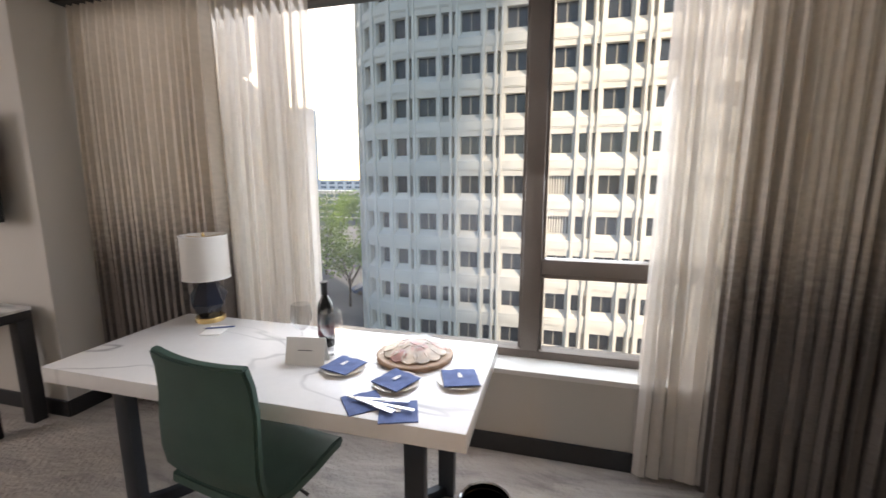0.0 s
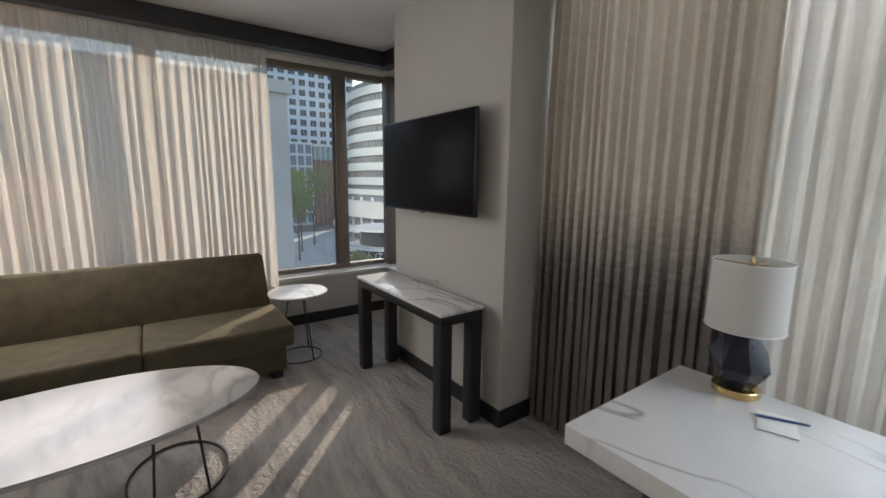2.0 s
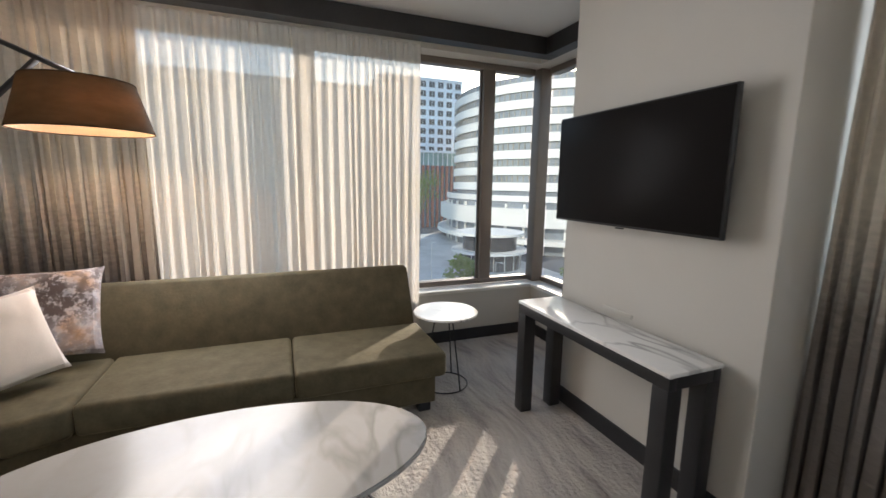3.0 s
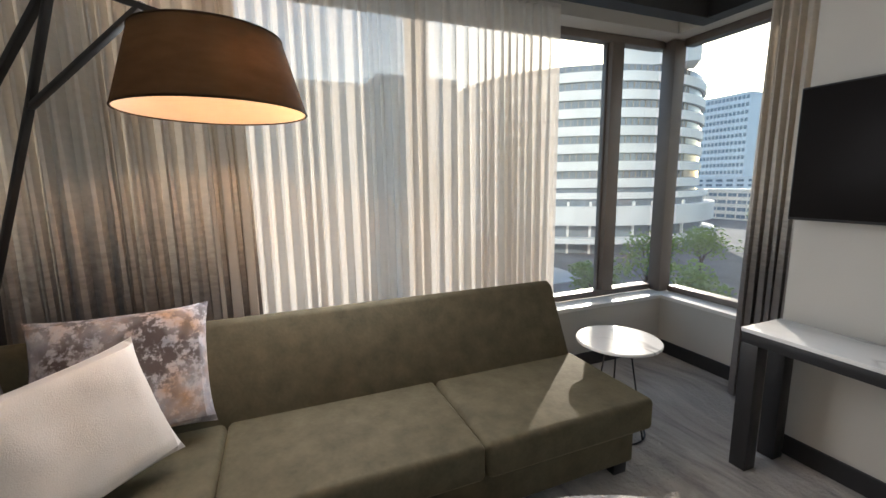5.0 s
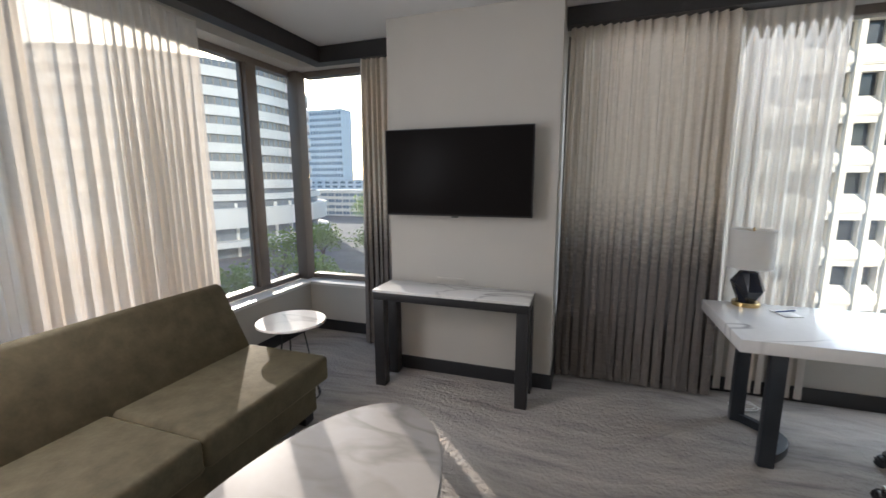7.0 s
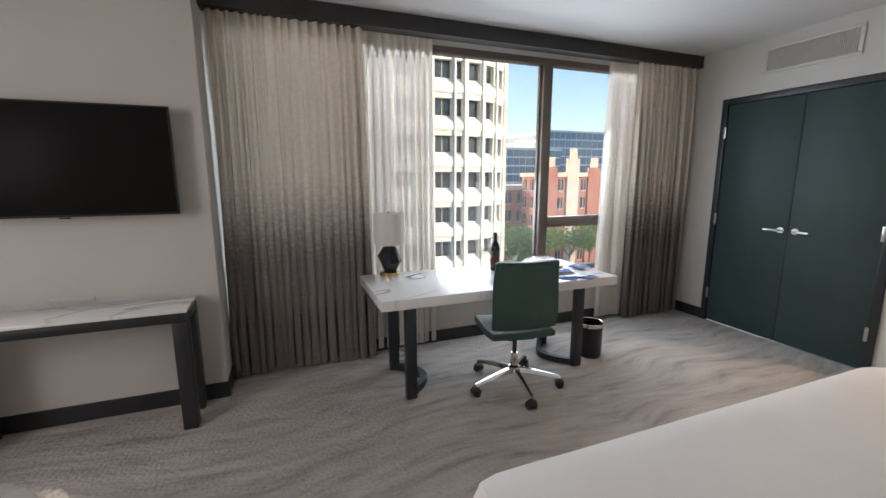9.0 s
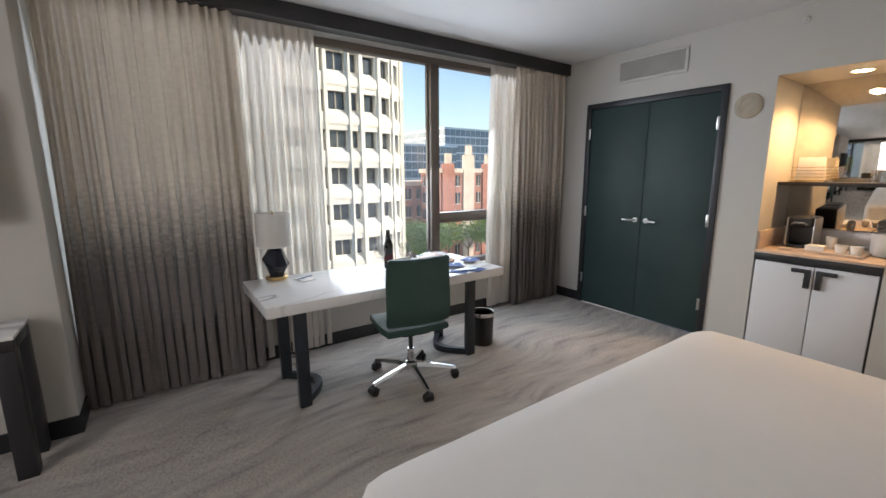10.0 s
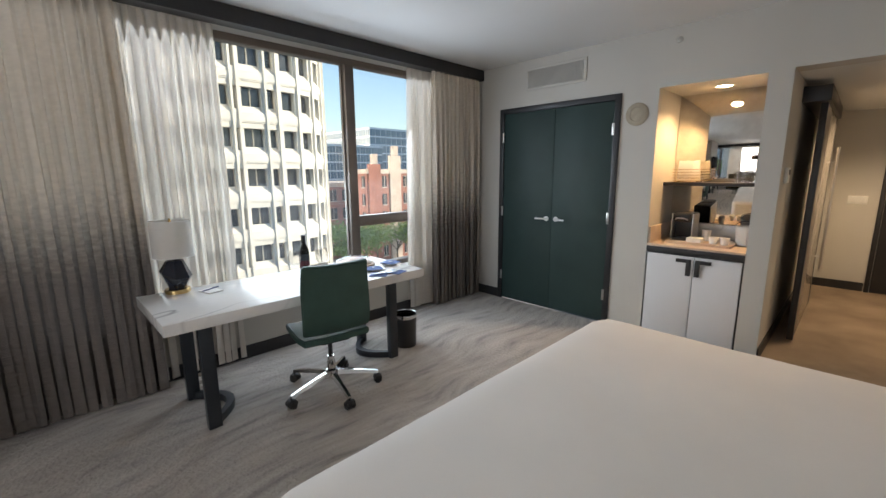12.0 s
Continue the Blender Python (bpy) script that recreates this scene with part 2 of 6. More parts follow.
WALL = mat("wall_paint", (0.52, 0.497, 0.452), 0.7, var=0.03, scale=1.5, fine=260, bump=0.12)
CEIL = mat("ceiling_paint", (0.68, 0.68, 0.67), 0.85, var=0.025, scale=1.2, fine=300, bump=0.2)
BLACK = mat("black_wood", (0.022, 0.022, 0.024), 0.42, var=0.15, scale=4, fine=60, bump=0.12)
BEAM = mat("dark_timber_trim", (0.028, 0.026, 0.026), 0.5, var=0.2, scale=3, fine=40, bump=0.1)
CARPET = carpet_mat()
HALLC = mat("hall_carpet", (0.32, 0.245, 0.18), 0.95, var=0.2, scale=2, fine=350, bump=0.5, spec=0.1)
VENTG = mat("grey_vent_enamel", (0.47, 0.455, 0.42), 0.5, var=0.06, scale=6, fine=120)
FRAME = mat("bronze_window_metal", (0.20, 0.168, 0.145), 0.45, 0.35, var=0.08, scale=3, fine=120)
SILL = mat("sill_paint", (0.72, 0.70, 0.66), 0.35, var=0.04, scale=3, fine=120)
GLASS = glass_mat("window_glass", (0.97, 1.0, 0.99), 0.97, film=0.012)
GLASSW = glass_mat("glare_veil_glass", (0.97, 1.0, 0.99), 0.98, film=0.022)
DRAPE = cloth("drape_cloth", (0.70, 0.63, 0.54), (0.215, 0.19, 0.173), 1.33, 0.7, 0.0, 0.13, band=0.3, streaky=0.2)
SHEER = cloth("sheer_cloth", (0.82, 0.77, 0.70), (0.82, 0.77, 0.71), 1.0, 1.0, 0.17, 0.36, streaky=0.1)
DOORP = mat("green_door_paint", (0.028, 0.05, 0.046), 0.55, var=0.1, scale=2.5, fine=200, bump=0.06, spec=0.3)
STEEL = mat("satin_steel", (0.62, 0.61, 0.59), 0.28, 1.0, var=0.05, scale=10, fine=300)
CHROME = mat("polished_aluminium", (0.75, 0.74, 0.72), 0.13, 1.0, var=0.05, scale=8, fine=150)
BRASS = mat("brass", (0.62, 0.44, 0.2), 0.25, 1.0, var=0.08, scale=10, fine=120)
QUARTZ = marble("quartz_top", (0.80, 0.785, 0.76), (0.20, 0.19, 0.19), 0.95, 0.12, 0.014)
GREYMARBLE = marble("grey_marble_top", (0.33, 0.313, 0.296), (0.20, 0.188, 0.175), 2.2, 0.27, 0.09)
NAVY = mat("dark_blue_steel", (0.03, 0.036, 0.044), 0.35, 0.2, var=0.12, scale=5, fine=100)
GREEN = mat("green_leather", (0.032, 0.075, 0.058), 0.5, var=0.1, scale=8, fine=240, bump=0.25)
VELVET = mat("olive_velvet", (0.10, 0.085, 0.053), 0.8, var=0.16, scale=11, fine=60, bump=0.3, spec=0.15, sheen=0.5)
LINEN = mat("white_bed_linen", (0.80, 0.765, 0.72), 0.8, var=0.03, scale=2, fine=260, bump=0.15, sheen=0.1)
PILLOWC = mat("cream_pillow_cloth", (0.66, 0.60, 0.54), 0.9, var=0.06, scale=6, fine=260, bump=0.3)
SCREEN = mat("tv_screen", (0.013, 0.0115, 0.011), 0.33, var=0.02, scale=1, fine=10, spec=0.03)
PLASTIC = mat("black_plastic", (0.018, 0.018, 0.019), 0.4, var=0.1, scale=8, fine=200, bump=0.05)
CERAMIC = mat("dark_blue_ceramic", (0.014, 0.017, 0.028), 0.13, var=0.1, scale=6, fine=60)
SHADEW = cloth("white_shade_cloth", (0.70, 0.67, 0.62), (0.70, 0.67, 0.62), 1.0, 1.0, 0.0, 0.15, streaky=0.05)
CABW = mat("white_cabinet_laminate", (0.70, 0.70, 0.71), 0.3, var=0.02, scale=2, fine=100)
COUNTER = mat("tan_stone_counter", (0.60, 0.47, 0.36), 0.35, var=0.12, scale=9, fine=160)
WHITEP = mat("white_plastic", (0.78, 0.77, 0.74), 0.4, var=0.03, scale=6, fine=120)
CREAMP = mat("cream_grille", (0.40, 0.34, 0.25), 0.6, var=0.08, scale=20, fine=260, bump=0.4)
PAPER = mat("paper", (0.78, 0.76, 0.72), 0.8, var=0.04, scale=9, fine=200)
NAPKIN = mat("blue_napkin_cloth", (0.10, 0.145, 0.30), 0.9, var=0.16, scale=18, fine=320, bump=0.4)
BOARD = mat("pale_wood_board", (0.36, 0.22, 0.13), 0.5, var=0.2, scale=7, fine=60, bump=0.15, stretch=(1, 6, 1))
PLATE = mat("glazed_plate", (0.68, 0.62, 0.54), 0.2, var=0.05, scale=6, fine=80)
FOOD = mat("pastry_crust", (0.70, 0.56, 0.42), 0.55, var=0.3, scale=24, fine=110, bump=0.6)
WRAP = glass_mat("cling_film", (1, 1, 1), 0.92, 0.12)
WINE = glass_mat("clear_glassware", (1, 1, 1), 0.95, 0.02, 0.07, 0.95)
BOTTLE = mat("dark_bottle_glass", (0.012, 0.012, 0.010), 0.08, var=0.1, scale=5, fine=50)
WINELABEL = mat("wine_red_label", (0.09, 0.012, 0.018), 0.6, var=0.1, scale=12, fine=160)
MIRROR = mat("antique_mirror", (0.80, 0.78, 0.74), 0.03, 1.0, var=0.12, scale=3.5, fine=20, dark=(0.62, 0.59, 0.54))
BULB = emit("lamp_glow", (1.0, 0.6, 0.28), 7)
DOWNL = emit("downlight_glow", (1.0, 0.74, 0.42), 20)

# ---------- building helpers ----------
ROOT = {}


def thing(name, at, label, category, group="", kind=""):
    ob = new(name)
    ob.location = at
    ob.empty_display_size = 0.1
    ROOT[ob.name] = Vector(at)
    return tagged(ob, label, category, group, kind)


def part(name, bm, material, parent=None, label="", smooth=True):
    """Link a bmesh, drawn in world coordinates, as one mesh under a thing or under a part."""
    off = ROOT[parent.name] if parent else Vector()
    if off.length:
        bm.transform(Matrix.Translation(-off))
    bmesh.ops.recalc_face_normals(bm, faces=bm.faces)
    me = bpy.data.meshes.new(name)
    bm.to_mesh(me)
    bm.free()
    me.materials.append(material)
    if smooth:
        me.polygons.foreach_set("use_smooth", [True] * len(me.polygons))
        me.set_sharp_from_angle(angle=radians(35))
    ob = new(name, me)
    if parent:
        ob.parent = parent
        ROOT[ob.name] = off
    else:
        ROOT[ob.name] = Vector()
    if label:
        ob["label"] = label
    return ob


def box(x0, x1, y0, y1, z0, z1, bev=0.0, seg=2, bm=None, m=None):
    own = bmesh.new()
    bmesh.ops.create_cube(own, size=1, matrix=Matrix.LocRotScale(((x0 + x1) / 2, (y0 + y1) / 2, (z0 + z1) / 2), None, (abs(x1 - x0), abs(y1 - y0), abs(z1 - z0))))
    if bev:
        bmesh.ops.bevel(own, geom=own.edges[:], offset=bev, segments=seg, affect="EDGES", profile=0.5)
    if m:
        own.transform(m)
    return merge(bm, own)


def merge(bm, own):
    if bm is None:
        return own
    me = bpy.data.meshes.new("tmp")
    own.to_mesh(me)
    own.free()
    bm.from_mesh(me)
    bpy.data.meshes.remove(me)
    return bm


def rod(p, q, r0, r1=None, n=12, bm=None):
    """Round bar from p to q."""
    p, q = Vector(p), Vector(q)
    own = bmesh.new()
    bmesh.ops.create_cone(own, segments=n, cap_ends=True, radius1=r0, radius2=r0 if r1 is None else r1, depth=(q - p).length)
    own.transform(Matrix.Translation((p + q) / 2) @ (q - p).to_track_quat("Z", "Y").to_matrix().to_4x4())
    return merge(bm, own)


def bar(p, q, w, d, bm=None, bev=0.003, up=(0, 0, 1)):
    """Rectangular bar from p to q, w wide and d deep."""
    p, q = Vector(p), Vector(q)
    own = box(-w / 2, w / 2, -d / 2, d / 2, 0, (q - p).length, bev)
    own.transform(Matrix.Translation(p) @ (q - p).to_track_quat("Z", "Y").to_matrix().to_4x4())
    return merge(bm, own)


def lathe(profile, at, n=32, bm=None):
    """Turned body: (radius, height) pairs round the axis at (x, y, z)."""
    own = bmesh.new()
    rings = []
    for r, z in profile:
        rings.append([own.verts.new((at[0] + max(r, 1e-4) * math.cos(2 * math.pi * i / n), at[1] + max(r, 1e-4) * math.sin(2 * math.pi * i / n), at[2] + z)) for i in range(n)])
    for a, b in zip(rings, rings[1:]):
        for i in range(n):
            own.faces.new((a[i], a[(i + 1) % n], b[(i + 1) % n], b[i]))
    if profile[0][0] > 1e-3:
        own.faces.new(rings[0][::-1])
    if profile[-1][0] > 1e-3:
        own.faces.new(rings[-1])
    return merge(bm, own)


def prism(points, z0, z1, bev=0.0, seg=3):
    """Upright prism on a plan outline."""
    own = bmesh.new()
    low = [own.verts.new((x, y, z0)) for x, y in points]
    f = own.faces.new(low)
    ext = bmesh.ops.extrude_face_region(own, geom=[f])
    bmesh.ops.translate(own, vec=(0, 0, z1 - z0), verts=[v for v in ext["geom"] if isinstance(v, bmesh.types.BMVert)])
    if bev:
        bmesh.ops.bevel(own, geom=own.edges[:], offset=bev, segments=seg, affect="EDGES", profile=0.5)
    return own


def tube(points, r, n=8, closed=False, bm=None):
    """Bent round bar through the points."""
    own = bmesh.new()
    pts = [Vector(p) for p in points]
    rings = []
    for i, p in enumerate(pts):
        a = pts[i - 1] if i or closed else p
        b = pts[(i + 1) % len(pts)] if i < len(pts) - 1 or closed else p
        q = (b - a).to_track_quat("Z", "Y").to_matrix()
        rings.append([own.verts.new(p + q @ Vector((r * math.cos(2 * math.pi * k / n), r * math.sin(2 * math.pi * k / n), 0))) for k in range(n)])
    pairs = list(zip(rings, rings[1:])) + ([(rings[-1], rings[0])] if closed else [])
    for a, b in pairs:
        for k in range(n):
            own.faces.new((a[k], a[(k + 1) % n], b[(k + 1) % n], b[k]))
    if not closed:
        own.faces.new(rings[0][::-1])
        own.faces.new(rings[-1])
    return merge(bm, own)


def structure(name, bm, material, label, category="", smooth=False):
    return tagged(part(name, bm, material, None, "", smooth), label, category or name.split("_")[0], kind="structure")


# ---------- the room's shell ----------
XE, XW, YN, YS, ZC = 0.335, -6.69, 1.82, -2.85, 2.70
HALL_X, HALL_Y, HALL_Z = 3.7, -1.208, 2.24
structure("floor", box(-7.1, XE, YS, 2.2, -0.12, 0.0), CARPET, "grey streaked low-pile carpet over the room", "floor")
structure("floor_hall", box(XE, HALL_X, YS, HALL_Y, -0.12, 0.0), HALLC, "brown carpet of the entrance hall", "floor")
structure("ceiling", box(-7.1, XE + 0.2, YS - 0.2, 2.25, ZC, ZC + 0.15), CEIL, "smooth off-white painted ceiling", "ceiling")
structure("ceiling_hall", box(XE + 0.2, HALL_X + 0.2, YS - 0.2, HALL_Y + 0.1, HALL_Z, HALL_Z + 0.15), CEIL, "low off-white hall ceiling", "ceiling")
# east wall round the closet, the niche and the hall
CL0, CL1, CLZ = 0.012, 1.395, 2.225
NI0, NI1, NIZ = -1.058, -0.308, 2.228
w = box(XE, XE + 0.2, CL1, 2.25, 0, ZC)
box(XE, XE + 0.2, CL0, CL1, CLZ, ZC, bm=w)
box(XE, XE + 0.2, NI1, CL0, 0, ZC, bm=w)
box(XE, XE + 0.2, NI0, NI1, NIZ, ZC, bm=w)
box(XE, XE + 0.2, HALL_Y, NI0, 0, ZC, bm=w)
box(XE, XE + 0.2, YS, HALL_Y, HALL_Z, ZC, bm=w)
structure("wall_east", w, WALL, "off-white painted wall with closet, niche and hall opening", "wall")
structure("wall_south", box(-7.1, HALL_X, YS - 0.2, YS, 0, ZC), WALL, "off-white painted wall behind the bed", "wall")
structure("wall_hall_north", box(XE + 0.2, HALL_X, HALL_Y, HALL_Y + 0.15, 0, HALL_Z), WALL, "off-white painted wall of the hall", "wall")
structure("wall_hall_end", box(HALL_X, HALL_X + 0.15, YS, HALL_Y + 0.15, 0, HALL_Z), WALL, "off-white painted wall at the hall's end", "wall")
# pier that carries the television
PX0, PX1, PY = -5.47, -4.2, 1.44
structure("wall_pier", box(PX0, PX1, PY, 2.35, 0, ZC, 0.004), WALL, "off-white painted pier between two window bays", "wall")
# wall under and over the desk window
SZ, HZ, GY = 0.50, 2.575, 1.985
w = box(PX1, XE, YN, 2.2, 0, SZ - 0.03)
box(PX1, XE, YN + 0.02, 2.2, HZ + 0.03, ZC, bm=w)
box(-0.25, XE, YN + 0.08, 2.2, SZ - 0.03, HZ + 0.03, bm=w)
structure("wall_north", w, WALL, "off-white painted wall round the desk window", "wall")
structure("window_sill_desk", box(PX1 + 0.01, -0.26, YN - 0.012, YN + 0.17, SZ - 0.03, SZ, 0.004), SILL, "pale painted window sill behind the desk", "sill")
# corner bay: west wall and its short north return
WGX, NGY = -6.86, 2.16
w = box(XW - 0.4, XW, YS, 2.35, 0, SZ - 0.03)
box(XW - 0.4, XW, YS, 2.35, HZ + 0.03, ZC, bm=w)
box(XW - 0.4, XW - 0.08, YS, -2.7, SZ - 0.03, HZ + 0.03, bm=w)
structure("wall_west", w, WALL, "off-white painted wall round the wide west window", "wall")
w = box(XW, PX0, 2.0, 2.35, 0, SZ - 0.03)
box(XW, PX0, 2.0, 2.35, HZ + 0.03, ZC, bm=w)
box(-5.7, PX0, 2.08, 2.35, SZ - 0.03, HZ + 0.03, bm=w)
structure("wall_north_bay", w, WALL, "off-white painted wall under the corner window", "wall")
w = box(XW - 0.17, XW + 0.012, -2.69, 2.17, SZ - 0.03, SZ, 0.004)
box(XW + 0.0125, -5.71, 1.988, 2.17, SZ - 0.03, SZ, 0.004, bm=w)
structure("window_sill_corner", w, SILL, "pale painted sill of the corner window", "sill")
# dark valances under the ceiling
BZ = 2.56
structure("trim_valance_desk", box(PX1 + 0.003, XE - 0.003, 1.655, 1.78, BZ + 0.02, ZC - 0.003, 0.003), BEAM, "dark timber curtain valance over the desk window", "trim")
w = box(-6.42, -6.30, YS + 0.01, 1.79, BZ, ZC - 0.003, 0.003)
box(-6.2995, PX0 - 0.003, 1.79, 1.91, BZ, ZC - 0.003, 0.003, bm=w)
box(-6.42, -6.3005, 1.7905, 1.91, BZ, ZC - 0.003, bm=w)
structure("trim_valance_corner", w, BEAM, "dark timber curtain valance round the corner window", "trim")
# black baseboards
BH = 0.11
w = box(PX0 - 0.012, PX1 + 0.012, PY - 0.014, PY - 0.001, 0, BH, 0.003)
box(PX1 + 0.001, PX1 + 0.014, PY, 1.7, 0, BH, 0.003, bm=w)
box(PX0 - 0.014, PX0 - 0.001, PY, 1.99, 0, BH, 0.003, bm=w)
structure("baseboard_pier", w, BLACK, "black painted baseboard round the pier", "baseboard")
structure("baseboard_desk", box(PX1 + 0.02, XE - 0.02, YN - 0.014, YN - 0.001, 0, BH, 0.003), BLACK, "black painted baseboard under the desk window", "baseboard")
w = box(XW + 0.001, XW + 0.014, YS + 0.01, 1.985, 0, BH, 0.003)
box(XW + 0.016, PX0 - 0.02, 1.986, 1.999, 0, BH, 0.003, bm=w)
structure("baseboard_corner", w, BLACK, "black painted baseboard under the corner window", "baseboard")
w = box(XE - 0.014, XE - 0.001, CL1 + 0.001, 1.8, 0, BH, 0.003)
box(XE, HALL_X - 0.02, HALL_Y - 0.014, HALL_Y - 0.001, 0, BH, 0.003, bm=w)
box(HALL_X - 0.014, HALL_X - 0.001, -1.80, HALL_Y - 0.02, 0, BH, 0.003, bm=w)
structure("baseboard_east", w, BLACK, "black painted baseboard by the closet and in the hall", "baseboard")


# ---------- windows ----------
def window(name, label, axis, at, lo, hi, posts, transom=None, deep=0.1):
    """Bronze-framed glazing in the plane axis=at, from lo to hi; posts: (place, width); transom: (from, to, z0, z1)."""
    def b(u0, u1, z0, z1, d0, d1, bev=0.004):
        return box(u0, u1, at + d0, at + d1, z0, z1, bev) if axis == "y" else box(at - d1, at - d0, u0, u1, z0, z1, bev)
    mid = (at, (lo + hi) / 2, SZ) if axis == "x" else ((lo + hi) / 2, at, SZ)
    win = tagged(thing(name, mid, label, "window"), kind="structure")
    part("window_frame", b(lo, hi, HZ - 0.028, HZ + 0.03, 0, deep), FRAME, win)
    part("window_frame", b(lo, hi, SZ + 0.0005, SZ + 0.05, 0, deep), FRAME, win)
    for u, wd in posts:
        part("mullion", b(u - wd / 2, u + wd / 2, SZ + 0.0505, HZ - 0.0285, -0.012, deep - 0.005), FRAME, win)
        part("glazing_bead", b(u - wd / 2 - 0.018, u - wd / 2 - 0.0005, SZ + 0.0505, HZ - 0.0285, 0.03, 0.06, 0.002), FRAME, win)
        part("glazing_bead", b(u + wd / 2 + 0.0005, u + wd / 2 + 0.018, SZ + 0.0505, HZ - 0.0285, 0.03, 0.06, 0.002), FRAME, win)
    if transom:
        u0, u1, z0, z1 = transom
        part("transom", b(u0, u1, z0, z1, -0.006, deep - 0.01), FRAME, win)
        part("vent_sash", b(u0, u1, z0 - 0.03, z0 - 0.0005, 0.02, 0.06, 0.002), FRAME, win)
    edges = sorted([lo] + [u for u, wd in posts] + [hi])
    for u0, u1 in zip(edges, edges[1:]):
        if u1 - u0 > 0.12:
            p = part("pane", b(u0 + 0.003, u1 - 0.003, SZ + 0.03, HZ - 0.03, 0.041, 0.047, 0), GLASS if name == "window_1" else GLASSW, win, "clear window glass", smooth=False)
            p.visible_shadow = False
    return win


window("window_1", "bronze-framed window behind the desk with low vent sash", "y", GY, PX1 + 0.005, -0.25, [(PX1 + 0.035, 0.06), (-2.95, 0.1), (-1.315, 0.10), (-0.28, 0.06)], (-1.264, -0.311, 1.005, 1.085))
window("window_2", "wide bronze-framed west window behind the sofa", "x", WGX, -2.7, 2.06, [(-2.67, 0.06), (-1.6, 0.12), (-0.1, 0.12), (1.555, 0.12)])
window("window_3", "narrow bronze-framed corner window beside the pier", "y", NGY, -6.76, -5.70, [(-5.73, 0.06)])
part("corner_post", box(-6.885, -6.7605, 2.061, 2.185, SZ + 0.002, HZ + 0.02, 0.006), FRAME, bpy.data.objects["window_2"])


# ---------- curtains ----------
def curtain(name, label, axis, at, lo, hi, z0, z1, material, pleats, amp, seed, group, flare=1.0, lean=0.0):
    """Hanging pleated cloth along a wall; folds are gathered at the head and loosen towards the hem."""
    rnd = random.Random(seed)
    widths = [rnd.uniform(0.6, 1.4) for _ in range(pleats)]
    total = sum(widths)
    nx, nz = pleats * 10, 16
    amps = [rnd.uniform(0.65, 1.25) for _ in range(pleats + 1)]
    bm = bmesh.new()
    grid = []
    for j in range(nz + 1):
        v = j / nz
        z = z1 + (z0 - z1) * v
        row = []
        for i in range(nx + 1):
            p = i / 10
            k = min(pleats - 1, int(p))
            u = (sum(widths[:k]) + widths[k] * (p - k)) / total
            a = amp * amps[min(pleats, int(p + 0.5))] * (0.45 + 0.55 * min(1, v * 3) ** 0.6)
            drift = 0.008 * math.sin(1.6 * v + 1.7 * k + seed) * v
            c = math.cos(2 * math.pi * p)
            off = a * math.copysign(abs(c) ** 0.75, c) * (1 + 0.2 * math.sin(9 * u + 0.6 * v)) + 0.22 * a * math.sin(4 * math.pi * p + 0.7 * v + seed)
            s = lo + (hi - lo) * u + drift + 0.6 * amp * math.sin(4 * math.pi * p) * v
            s = (lo + hi) / 2 + (s - (lo + hi) / 2) * (1 + (flare - 1) * v)
            d = at + off + lean * v
            row.append(bm.verts.new((s, d, z) if axis == "y" else (d, s, z)))
        grid.append(row)
    for a, b in zip(grid, grid[1:]):
        for i in range(nx):
            bm.faces.new((a[i], a[i + 1], b[i + 1], b[i]))
    head = (((lo + hi) / 2, at, z1) if axis == "y" else (at, (lo + hi) / 2, z1))
    t = thing(name, (head[0], head[1], z0), label, "curtain", group)
    part("cloth", bm, material, t)
    tape = box(lo, hi, at - 0.01, at + 0.01, z1 - 0.004, z1 + 0.018, 0.003) if axis == "y" else box(at - 0.01, at + 0.01, lo, hi, z1 - 0.004, z1 + 0.018, 0.003)
    part("heading_tape", tape, material, t)
    return t


HEAD = 2.585
curtain("drape", "heavy drape dyed pale above and charcoal below, beside the pier", "y", 1.73, -4.17, -3.13, 0.012, HEAD, DRAPE, 18, 0.036, 3, "drapes", 1.03)
curtain("drape", "heavy drape dyed pale above and charcoal below, beside the closet", "y", 1.70, -0.47, 0.28, 0.012, HEAD, DRAPE, 12, 0.036, 5, "drapes", 1.0)
curtain("sheer_curtain", "white sheer curtain drawn over half the desk window", "y", 1.80, -3.2, -2.55, 0.03, HEAD, SHEER, 11, 0.028, 7, "sheer curtains")
curtain("sheer_curtain", "narrow gathered white sheer curtain beside the drape", "y", 1.79, -0.74, -0.36, 0.03, HEAD, SHEER, 7, 0.035, 9, "sheer curtains", 1.12)
curtain("sheer_curtain", "wide white sheer curtain over the west window behind the sofa", "x", -6.56, -1.32, 0.77, 0.03, HEAD, SHEER, 30, 0.03, 11, "sheer curtains")
curtain("drape", "heavy drape dyed pale above and charcoal below, behind the sofa corner", "x", -6.6, -2.8, -1.15, 0.012, HEAD, DRAPE, 24, 0.038, 13, "drapes", 1.03)
curtain("drape", "narrow gathered grey drape in the corner window bay", "y", 1.83, -5.93, -5.52, 0.012, HEAD, DRAPE, 8, 0.036, 15, "drapes", 1.02)
curtain("sheer_curtain", "narrow gathered white sheer in the corner window bay", "y", 1.95, -5.98, -5.75, 0.03, HEAD, SHEER, 4, 0.03, 17, "sheer curtains")

# ---------- desk end of the room ----------
DX0, DX1, DY0, DY1 = -3.255, -1.44, 0.80, 1.535


